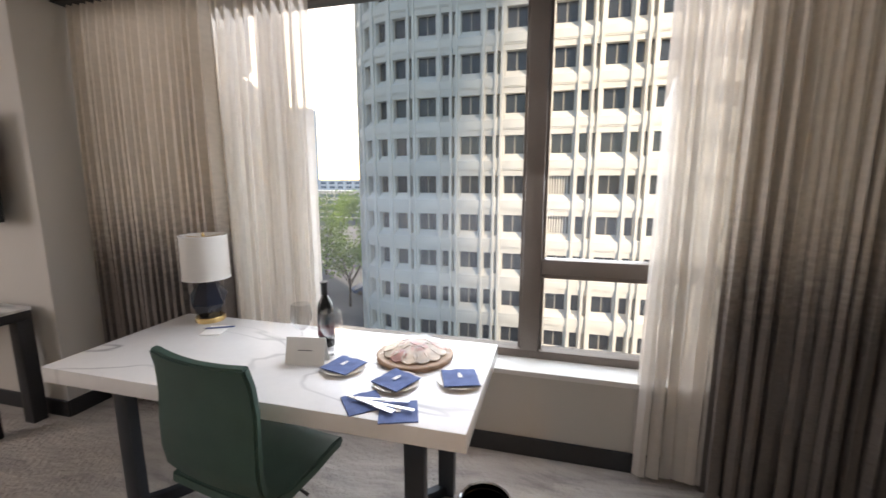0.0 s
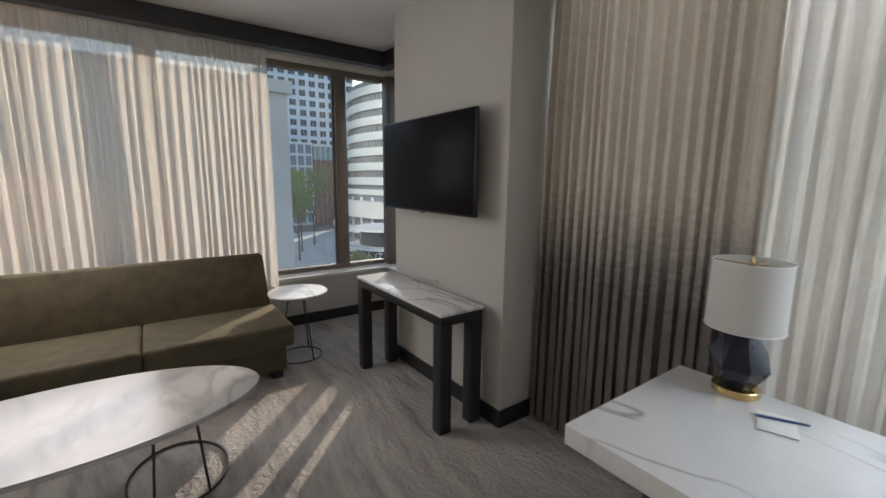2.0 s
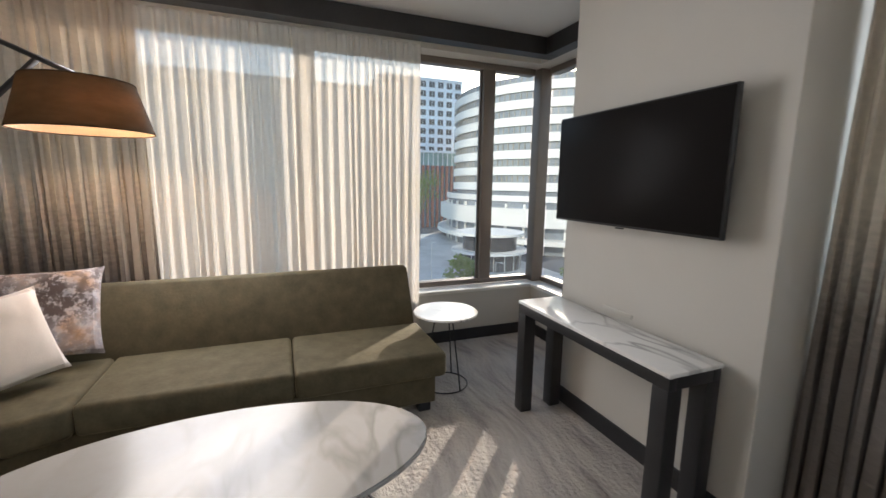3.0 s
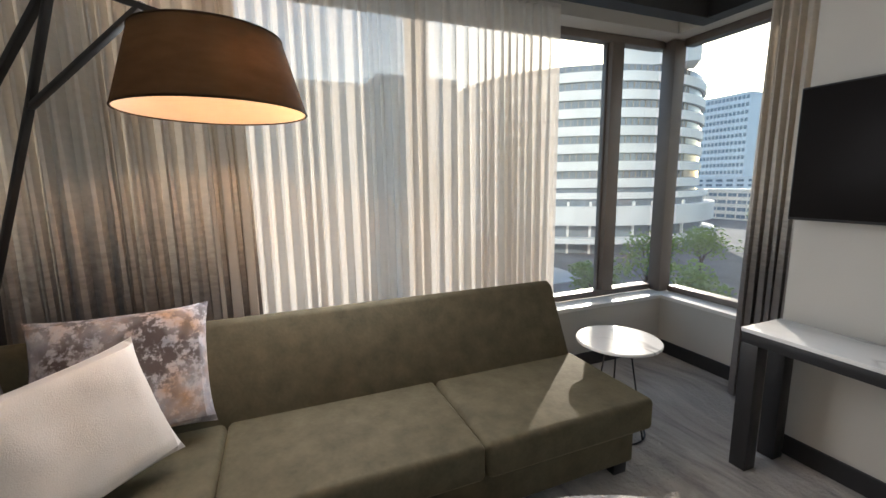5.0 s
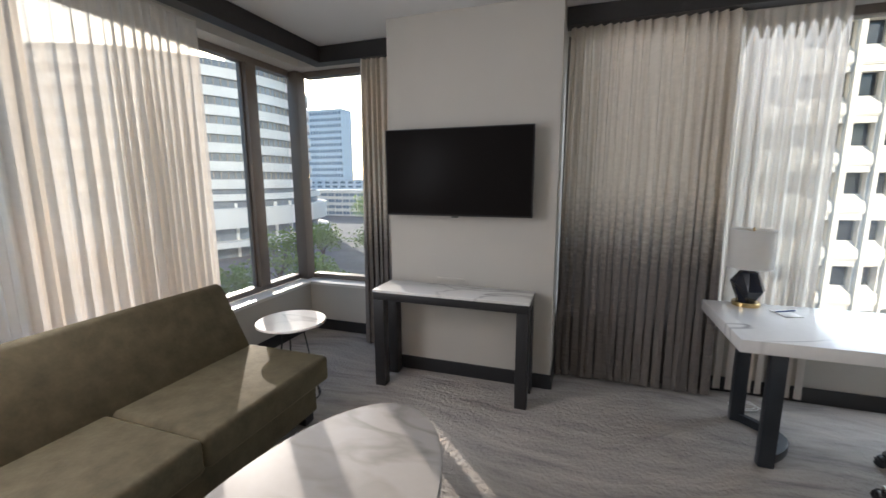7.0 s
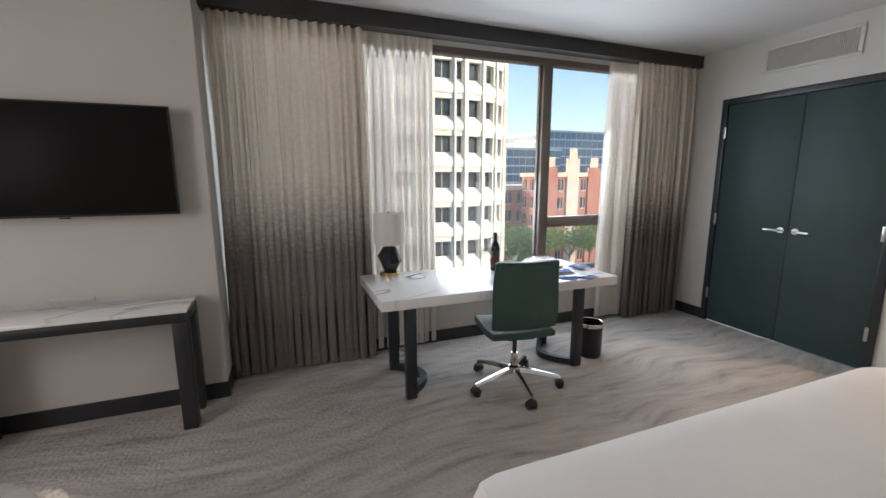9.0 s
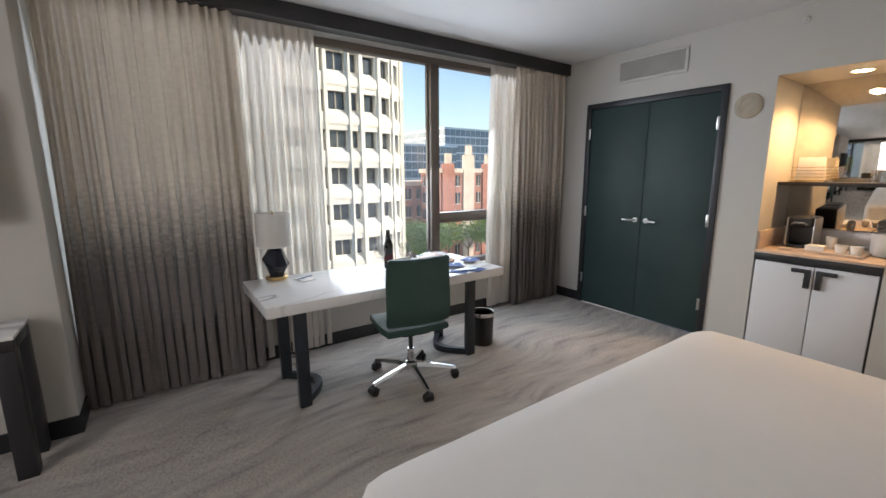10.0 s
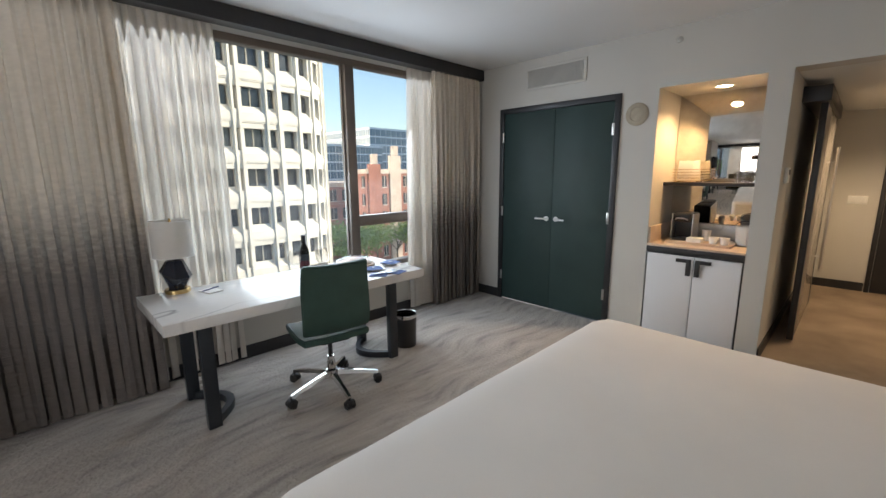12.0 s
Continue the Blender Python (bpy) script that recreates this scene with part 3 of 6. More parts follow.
def u_leg(x, side):
    """Flat-bar leg frame: two uprights joined by a bar that bows along the floor."""
    bm = bar((x, DY0 + 0.16, 0), (x, DY0 + 0.16, 0.682), 0.075, 0.05)
    bar((x, DY1 - 0.11, 0.0), (x, DY1 - 0.11, 0.682), 0.075, 0.05, bm=bm)
    pts = [(x + side * 0.16 * math.sin(math.pi * k / 10), DY0 + 0.16 + (DY1 - DY0 - 0.27) * k / 10) for k in range(11)]
    own = bmesh.new()
    rows = []
    for k, (px, py) in enumerate(pts):
        rows.append([own.verts.new((px + dx, py, z)) for dx, z in ((-0.025, 0), (0.025, 0), (0.025, 0.05), (-0.025, 0.05))])
    for a, b in zip(rows, rows[1:]):
        for k in range(4):
            own.faces.new((a[k], a[(k + 1) % 4], b[(k + 1) % 4], b[k]))
    return merge(bm, own)


desk = thing("desk", ((DX0 + DX1) / 2, (DY0 + DY1) / 2, 0), "long writing desk with veined white quartz top and dark steel legs", "desk")
part("desktop", box(DX0, DX1, DY0, DY1, 0.683, 0.75, 0.004), QUARTZ, desk, "white quartz slab with grey veins")
part("leg_frame", u_leg(-3.03, 1), NAVY, desk, "dark blue-black steel")
part("leg_frame", u_leg(-1.66, -1), NAVY, desk, "dark blue-black steel")


def office_chair():
    cx, cy = -2.285, 0.862
    ch = thing("office_chair", (cx, cy, 0), "armless green leather swivel chair on polished five-star base", "chair")
    turn = Matrix.Translation((cx, cy, 0)) @ Matrix.Rotation(radians(-8), 4, "Z")
    def place(bm):
        bm.transform(turn)
        return bm
    # seat and back are one bent sheet: a grid swept along a side profile
    def shell(profile, half, thick):
        bm = bmesh.new()
        rows = []
        n = 10
        for k, (y, z, wd, cup) in enumerate(profile):
            rows.append([bm.verts.new((half * wd * (2 * i / n - 1), y + cup * (2 * i / n - 1) ** 2, z + 0.006 * (2 * i / n - 1) ** 2)) for i in range(n + 1)])
        for a, b in zip(rows, rows[1:]):
            for i in range(n):
                bm.faces.new((a[i], a[i + 1], b[i + 1], b[i]))
        bmesh.ops.recalc_face_normals(bm, faces=bm.faces)
        bmesh.ops.solidify(bm, geom=bm.faces[:], thickness=thick)
        return bm
    back = shell([(-0.165, 0.475, 0.97, 0.012), (-0.19, 0.50, 0.99, 0.018), (-0.205, 0.58, 1, 0.022), (-0.205, 0.68, 1, 0.024), (-0.20, 0.78, 0.99, 0.026), (-0.205, 0.87, 0.97, 0.026), (-0.22, 0.945, 0.94, 0.024)], 0.235, 0.035)
    bmesh.ops.bevel(back, geom=[e for e in back.edges if e.calc_face_angle(0) > 1.0], offset=0.008, segments=2, affect="EDGES")
    part("backrest", place(back), GREEN, ch)
    seat = shell([(-0.16, 0.455, 0.97, 0), (-0.05, 0.445, 1, 0), (0.08, 0.45, 1, 0), (0.2, 0.462, 0.98, 0), (0.26, 0.45, 0.95, 0), (0.275, 0.43, 0.93, 0)], 0.235, 0.045)
    bmesh.ops.bevel(seat, geom=[e for e in seat.edges if e.calc_face_angle(0) > 1.0], offset=0.008, segments=2, affect="EDGES")
    part("seat", place(seat), GREEN, ch)
    part("bracket", place(box(-0.1, 0.1, -0.12, 0.13, 0.385, 0.412, 0.008)), PLASTIC, ch)
    lever = tube([(0.08, 0.02, 0.395), (0.2, 0.02, 0.39), (0.245, 0.02, 0.375)], 0.006)
    part("lever", place(lever), PLASTIC, ch)
    part("gas_lift", place(rod((0, 0, 0.2), (0, 0, 0.39), 0.016)), PLASTIC, ch)
    part("column", place(lathe([(0.03, 0.1), (0.03, 0.2), (0.024, 0.215), (0.024, 0.25)], (0, 0, 0), 20)), CHROME, ch, "polished aluminium")
    part("hub", place(lathe([(0.035, 0.085), (0.05, 0.1), (0.045, 0.15), (0.03, 0.16)], (0, 0, 0), 20)), CHROME, ch, "polished aluminium")
    for k in range(5):
        a = radians(52 + 72 * k)
        ca, sa = math.cos(a), math.sin(a)
        arm = bmesh.new()
        rows = []
        for f in range(6):
            r = 0.035 + 0.295 * f / 5
            wd, z, h = 0.024 - 0.010 * f / 5, 0.125 - 0.045 * (f / 5) ** 1.3, 0.03 - 0.012 * f / 5
            rows.append([arm.verts.new((r * ca - s * wd * sa, r * sa + s * wd * ca, z + dz)) for s, dz in ((-1, -h / 2), (1, -h / 2), (0.6, h / 2), (-0.6, h / 2))])
        for p, q in zip(rows, rows[1:]):
            for i in range(4):
                arm.faces.new((p[i], p[(i + 1) % 4], q[(i + 1) % 4], q[i]))
        arm.faces.new(rows[0][::-1])
        arm.faces.new(rows[-1])
        part("base_arm", place(arm), CHROME, ch, "polished aluminium")
        ex, ey = 0.325 * ca, 0.325 * sa
        cast = part("caster", place(rod((ex, ey, 0.045), (ex, ey, 0.075), 0.010)), PLASTIC, ch, "black plastic caster")
        for s in (-1, 1):
            wb = rod((ex - s * 0.006 * sa, ey + s * 0.006 * ca, 0.028), (ex - s * 0.026 * sa, ey + s * 0.026 * ca, 0.028), 0.028, n=20)
            bmesh.ops.bevel(wb, geom=wb.edges[:], offset=0.004, segments=2, affect="EDGES")
            part("wheel", place(wb), PLASTIC, cast)
        part("hood", place(lathe([(0.03, 0.034), (0.031, 0.045), (0.022, 0.058), (0.0, 0.062)], (ex, ey, 0), 16)), PLASTIC, cast)


office_chair()

bin_ = thing("waste_bin", (-1.42, 1.085, 0), "round black leather-look bin with chrome rim", "bin")
part("body", lathe([(0.095, 0.0), (0.098, 0.01), (0.102, 0.27), (0.096, 0.27), (0.09, 0.012), (0.0, 0.012)], (-1.42, 1.085, 0), 36), PLASTIC, bin_)
part("rim", lathe([(0.104, 0.262), (0.106, 0.266), (0.106, 0.29), (0.102, 0.295), (0.096, 0.29), (0.096, 0.262), (0.104, 0.262)], (-1.42, 1.085, 0), 36), CHROME, bin_, "chrome rim")


def desk_lamp():
    x, y, z = -3.035, 1.47, 0.75
    t = thing("table_lamp", (x, y, z), "unlit table lamp with faceted blue ceramic base and white shade", "lamp")
    part("base", lathe([(0.072, 0.0005), (0.075, 0.004), (0.075, 0.024), (0.072, 0.028), (0.0, 0.028)], (x, y, z), 36), BRASS, t, "brass plinth")
    bm = lathe([(0.05, 0.028), (0.095, 0.125), (0.052, 0.215), (0.03, 0.23)], (x, y, z), 7)
    bmesh.ops.triangulate(bm, faces=bm.faces[:])
    for v in bm.verts:
        if abs(v.co.z - z - 0.125) < 0.01:
            v.co.z += 0.022 * (1 if int(1000 * (v.co.x + v.co.y)) % 2 else -1)
    part("body", bm, CERAMIC, t, "faceted glossy ceramic", smooth=False)
    part("socket", rod((x, y, z + 0.225), (x, y, z + 0.468), 0.008), BRASS, t)
    bm = lathe([(0.118, 0.243), (0.116, 0.478)], (x, y, z), 48)
    bmesh.ops.delete(bm, geom=[f for f in bm.faces if len(f.verts) > 4], context="FACES")
    part("shade", bm, SHADEW, t, "white fabric drum shade")
    for r, h in ((0.1185, 0.244), (0.1165, 0.477)):
        part("shade_rim", tube([(x + r * math.cos(a * math.pi / 20), y + r * math.sin(a * math.pi / 20), z + h) for a in range(40)], 0.0022, 6, True), WHITEP, t)
    bm = tube([(x - 0.115, y, z + 0.468), (x, y, z + 0.465), (x + 0.115, y, z + 0.468)], 0.002, 6)
    tube([(x, y - 0.115, z + 0.468), (x, y, z + 0.465), (x, y + 0.115, z + 0.468)], 0.002, 6, bm=bm)
    part("spider", bm, BRASS, t)
    part("finial", lathe([(0.006, 0.468), (0.009, 0.475), (0.005, 0.488), (0.0, 0.493)], (x, y, z), 12), BRASS, t)


desk_lamp()

# things lying on the desk
pad = thing("notepad", (-2.89, 1.33, 0.75), "small white notepad with a dark pen", "notepad")
m = Matrix.Translation((-2.875, 1.335, 0.75)) @ Matrix.Rotation(radians(18), 4, "Z")
part("sheets", box(-0.05, 0.05, -0.065, 0.065, 0.0005, 0.006, 0.001, m=m), PAPER, pad)
pen = thing("pen", (-2.86, 1.35, 0.757), "dark blue ballpoint pen on the notepad", "pen")
part("barrel", rod((-2.93, 1.33, 0.7605), (-2.81, 1.395, 0.7605), 0.0042, n=10), NAPKIN, pen)
part("tip", rod((-2.93, 1.33, 0.7605), (-2.944, 1.3225, 0.7605), 0.0038, 0.0008, 10), CHROME, pen)
part("clip", bar((-2.83, 1.384, 0.7655), (-2.81, 1.395, 0.7655), 0.003, 0.0015, bev=0), CHROME, pen)

card = thing("welcome_card", (-2.2, 1.125, 0.75), "folded white tent card with a line of print", "card")
m = Matrix.Translation((-2.2, 1.125, 0.75)) @ Matrix.Rotation(radians(9), 4, "Z")
part("front_leaf", box(-0.085, 0.085, -0.001, 0.001, 0.0, 0.115, m=m @ Matrix.Translation((0, -0.03, 0.0005)) @ Matrix.Rotation(radians(-14), 4, "X")), PAPER, card, smooth=False)
part("back_leaf", box(-0.085, 0.085, -0.001, 0.001, 0.0, 0.115, m=m @ Matrix.Translation((0, 0.03, 0.0005)) @ Matrix.Rotation(radians(14), 4, "X")), PAPER, card, smooth=False)
part("print", box(-0.03, 0.03, -0.0005, 0.0005, 0.0, 0.003, m=m @ Matrix.Translation((0, -0.0172, 0.06)) @ Matrix.Rotation(radians(-14), 4, "X")), NAVY, card, "line of unreadable print", smooth=False)

wine = thing("wine_bottle", (-2.215, 1.31, 0.75), "dark wine bottle with a red and grey label", "bottle")
bx, by = -2.215, 1.31
part("body", lathe([(0.03, 0.001), (0.037, 0.006), (0.0375, 0.18), (0.032, 0.21), (0.016, 0.24), (0.0145, 0.295), (0.0165, 0.297), (0.0165, 0.308), (0.0, 0.309)], (bx, by, 0.75), 32), BOTTLE, wine)
part("label", lathe([(0.0381, 0.06), (0.0381, 0.115)], (bx, by, 0.75), 32), WINELABEL, wine, "wine-red paper label")
part("upper_label", lathe([(0.0381, 0.1155), (0.0381, 0.165)], (bx, by, 0.75), 32), NAVY, wine, "dark grey paper label")
part("capsule", lathe([(0.0158, 0.25), (0.0158, 0.296), (0.0172, 0.298), (0.0172, 0.309), (0.0, 0.3095)], (bx, by, 0.75), 24), PLASTIC, wine, "black foil")


def wine_glass(x, y, group):
    t = thing("wine_glass", (x, y, 0.75), "clear stemmed wine glass standing on the desk", "glass", group)
    part("bowl", lathe([(0.004, 0.085), (0.022, 0.092), (0.044, 0.12), (0.049, 0.155), (0.041, 0.21), (0.0395, 0.21), (0.0475, 0.155), (0.0425, 0.121), (0.021, 0.094), (0.0, 0.089)], (x, y, 0.75), 32), WINE, t)
    part("stem", rod((x, y, 0.754), (x, y, 0.836), 0.0035), WINE, t)
    part("foot", lathe([(0.036, 0.0008), (0.036, 0.002), (0.01, 0.005), (0.0, 0.006)], (x, y, 0.75), 32), WINE, t)
    return t


g1 = wine_glass(-2.315, 1.265, "wine glasses")
copy_thing(g1, Matrix.Translation((-2.125, 1.205, 0.75)))

pl = thing("platter", (-1.775, 1.30, 0.75), "round wooden board of crackers under cling film", "platter")
part("board", lathe([(0.16, 0.001), (0.167, 0.005), (0.168, 0.02), (0.163, 0.024), (0.0, 0.024)], (-1.775, 1.30, 0.75), 40), BOARD, pl, "round wooden board")
HAM = mat("pink_cured_slice", (0.62, 0.30, 0.24), 0.5, var=0.3, scale=30, fine=120)
for k in range(22):
    ring = 0.105 if k < 13 else (0.055 if k < 20 else 0.012)
    a = k * (2 * math.pi / 13) if k < 13 else k * 0.9
    bm = lathe([(0.001, -0.003), (0.036, -0.0035), (0.038, 0.0), (0.036, 0.0035), (0.001, 0.003)], (0, 0, 0), 18)
    for v in bm.verts:
        v.co += Vector((0.004, 0.003, 0.0025)) * noise.noise(v.co * 60 + Vector((k, 0, 0)))
    bm.transform(Matrix.Translation((-1.775 + ring * math.cos(a), 1.30 + ring * math.sin(a), 0.792 + (0.0 if k < 13 else 0.014 if k < 20 else 0.028))) @ Matrix.Rotation(a, 4, "Z") @ Matrix.Rotation(radians(24 if k < 20 else 8), 4, "Y"))
    part("cured_slice" if k % 4 == 1 else "cracker", bm, HAM if k % 4 == 1 else FOOD, pl)
film_ = bmesh.new()
bmesh.ops.create_grid(film_, x_segments=26, y_segments=26, size=0.17)
for v in film_.verts:
    r = v.co.length
    v.co.z = 0.81 + 0.05 * max(0, 1 - (r / 0.17) ** 2) - 0.75 + 0.008 * noise.noise(v.co * 38)
bmesh.ops.delete(film_, geom=[v for v in film_.verts if v.co.xy.length > 0.168], context="VERTS")
film_.transform(Matrix.Translation((-1.775, 1.30, 0.725)))
part("cling_film", film_, WRAP, pl, "clear wrinkled film")


def napkin(at, turn, label, size=0.135, on_plate=True):
    t = thing("napkin", (at[0], at[1], 0.75), label, "napkin", "napkins")
    m = Matrix.Translation((at[0], at[1], 0.75)) @ Matrix.Rotation(radians(turn), 4, "Z")
    z = 0.0005
    if on_plate:
        bm = lathe([(0.04, 0.0008), (0.05, 0.003), (0.086, 0.012), (0.088, 0.014), (0.05, 0.006), (0.0, 0.006)], (at[0], at[1], 0.75), 32)
        pt = thing("side_plate", (at[0], at[1], 0.75), "small pale plate under a folded blue napkin", "plate", "side plates")
        part("dish", bm, PLATE, pt)
        z = 0.015
    bm = bmesh.new()
    bmesh.ops.create_grid(bm, x_segments=14, y_segments=14, size=size / 2)
    for v in bm.verts:
        v.co.z = 0.0035 * noise.noise(v.co * 30 + Vector(at + (0,))) + 0.0045
    bmesh.ops.recalc_face_normals(bm, faces=bm.faces)
    bmesh.ops.solidify(bm, geom=bm.faces[:], thickness=0.004)
    bm.transform(m @ Matrix.Translation((0, 0, z)))
    part("cloth", bm, NAPKIN, t)
    mark = box(-0.008, 0.008, -0.012, 0.012, z + 0.0095, z + 0.0105, m=m)
    box(-0.005, 0.005, 0.015, 0.025, z + 0.0095, z + 0.0105, bm=mark, m=m)
    part("print", mark, PAPER, t, "small pale printed mark", smooth=False)
    return t


napkin((-2.02, 1.11), -14, "folded navy blue napkin on a side plate")
napkin((-1.765, 1.045), -22, "folded navy blue napkin on a side plate")
napkin((-1.533, 1.125), 20, "folded navy blue napkin on a side plate")
napkin((-1.825, 0.885), 40, "navy blue napkin under the cutlery", 0.13, False)
napkin((-1.685, 0.862), 20, "navy blue napkin under the cutlery", 0.13, False)


def cutlery(name, label, at, turn, head):
    t = thing(name, at, label, name, "cutlery")
    m = Matrix.Translation(at) @ Matrix.Rotation(radians(turn), 4, "Z")
    h = box(-0.1, 0.02, -0.006, 0.006, 0.0, 0.004, 0.0015, m=m)
    part("handle", h, STEEL, t)
    part("head", box(0.02, 0.1, -head, head, 0.001, 0.0035, 0.001, m=m), STEEL, t)


cutlery("knife", "steel table knife on navy napkins", (-1.73, 0.872, 0.7635), -4, 0.007)
cutlery("fork", "steel fork on navy napkins", (-1.765, 0.90, 0.7635), 8, 0.008)
cutlery("spoon", "steel spoon on navy napkins", (-1.79, 0.866, 0.7635), -16, 0.011)

cab_ = thing("power_cable", (-2.95, 1.60, 0.0), "white lamp cable coiled on the carpet under the sheer curtain", "cable")
pts = [(-2.93 + 0.10 * math.cos(k * 0.35) * (1 - k * 0.012), 1.60 + 0.06 * math.sin(k * 0.35), 0.005 + 0.0006 * k) for k in range(44)]
part("cord", tube(pts, 0.003, 6), WHITEP, cab_)

# ---------- television and console ----------
tv = thing("television", (-4.905, 1.34, 1.27), "black flat-screen television mounted on the pier", "television")
part("cabinet", box(-5.445, -4.352, 1.332, 1.360, 1.273, 1.896, 0.006), PLASTIC, tv)
part("screen", box(-5.436, -4.361, 1.3285, 1.3315, 1.286, 1.887, 0.001), SCREEN, tv, "dark glossy screen")
part("wall_mount", box(-5.1, -4.7, 1.3605, 1.4395, 1.4, 1.8, 0.004), PLASTIC, tv)
part("badge", box(-4.93, -4.88, 1.330, 1.345, 1.264, 1.2715, 0.002), PLASTIC, tv)

con = thing("console_table", (-4.89, 1.24, 0), "narrow black console table with veined white quartz top", "table")
CX0, CX1, CY0, CY1 = -5.458, -4.322, 1.085, 1.40
part("tabletop", box(CX0, CX1, CY0, CY1, 0.727, 0.747, 0.003), QUARTZ, con, "white quartz slab with grey veins")
fr = box(CX0 + 0.004, CX1 - 0.004, CY0 + 0.004, CY0 + 0.05, 0.67, 0.7265, 0.002)
part("apron", fr, BLACK, con)
part("apron", box(CX0 + 0.004, CX1 - 0.004, CY1 - 0.05, CY1 - 0.004, 0.67, 0.7265, 0.002), BLACK, con)
part("side_rail", box(CX0 + 0.005, CX0 + 0.05, CY0 + 0.051, CY1 - 0.051, 0.67, 0.7265, 0.002), BLACK, con)
part("side_rail", box(CX1 - 0.05, CX1 - 0.005, CY0 + 0.051, CY1 - 0.051, 0.67, 0.7265, 0.002), BLACK, con)
for lx in (CX0 + 0.004, CX1 - 0.084):
    for ly in (CY0 + 0.004, CY1 - 0.084):
        part("leg", box(lx, lx + 0.08, ly, ly + 0.08, 0, 0.6695, 0.003), BLACK, con)
so = thing("wall_socket", (-5.0, 1.437, 0.8), "white wall outlet plate above the console", "socket")
part("plate", box(-5.08, -4.86, 1.431, 1.4395, 0.765, 0.79, 0.003), WALL, so)

# ---------- sofa corner ----------
sofa = thing("sectional_sofa", (-6.0, -0.4, 0), "olive green velvet sectional sofa with loose seat cushions", "sofa")
SB, SF, SR = -6.42, -5.53, 0.62


def cushion(points, z0, z1, bev=0.03):
    return prism(points, z0, z1, bev, 4)


part("base", prism([(SB, SR - 0.05), (SB, -2.55), (-4.85, -2.55), (-4.85, -1.67), (-5.42, -1.58), (SF - 0.06, -1.34), (SF - 0.07, SR - 0.05)], 0.06, 0.255, 0.012), VELVET, sofa)
part("seat_cushion", cushion([(-6.17, SR), (-6.17, -0.297), (SF, -0.297), (SF, SR)], 0.26, 0.425), VELVET, sofa)
part("seat_cushion", cushion([(-6.17, -0.303), (-6.17, -1.297), (SF, -1.297), (SF, -0.303)], 0.26, 0.425), VELVET, sofa)
part("corner_cushion", cushion([(-6.17, -1.303), (-6.17, -2.3), (-5.80, -2.3), (-5.435, -1.51), (SF, -1.303)], 0.26, 0.425), VELVET, sofa)
part("seat_cushion", cushion([(-5.427, -1.512), (-5.79, -2.3), (-4.85, -2.3), (-4.85, -1.60)], 0.26, 0.425), VELVET, sofa)
bk = bmesh.new()
prof = [(-6.43, 0.26)] + [(-6.370 + 0.06 * math.cos(radians(a)), 0.778 + 0.06 * math.sin(radians(a))) for a in range(180, 20, -20)] + [(-6.13, 0.43), (-6.13, 0.26)]
ends = []
for y in (SR - 0.03, -2.3):
    ends.append([bk.verts.new((x, y, z)) for x, z in prof])
for k in range(len(prof)):
    bk.faces.new((ends[0][k], ends[0][(k + 1) % len(prof)], ends[1][(k + 1) % len(prof)], ends[1][k]))
bk.faces.new(ends[0][::-1])
bk.faces.new(ends[1])
bmesh.ops.bevel(bk, geom=[e for e in bk.edges if abs(e.verts[0].co.y - e.verts[1].co.y) < 1e-4], offset=0.016, segments=4, affect="EDGES")
part("backrest", bk, VELVET, sofa)
bk = prism([(-6.42, -2.305), (-6.42, -2.57), (-4.85, -2.57), (-4.85, -2.305)], 0.26, 0.83, 0.03)
part("backrest", bk, VELVET, sofa)
for fx, fy in ((SF - 0.16, SR - 0.16), (SB + 0.06, SR - 0.16), (SF - 0.16, -1.3), (SB + 0.06, -2.5), (-4.95, -2.5), (-4.95, -1.82)):
    part("foot", box(fx, fx + 0.08, fy, fy + 0.08, 0, 0.0595, 0.004), BLACK, sofa)


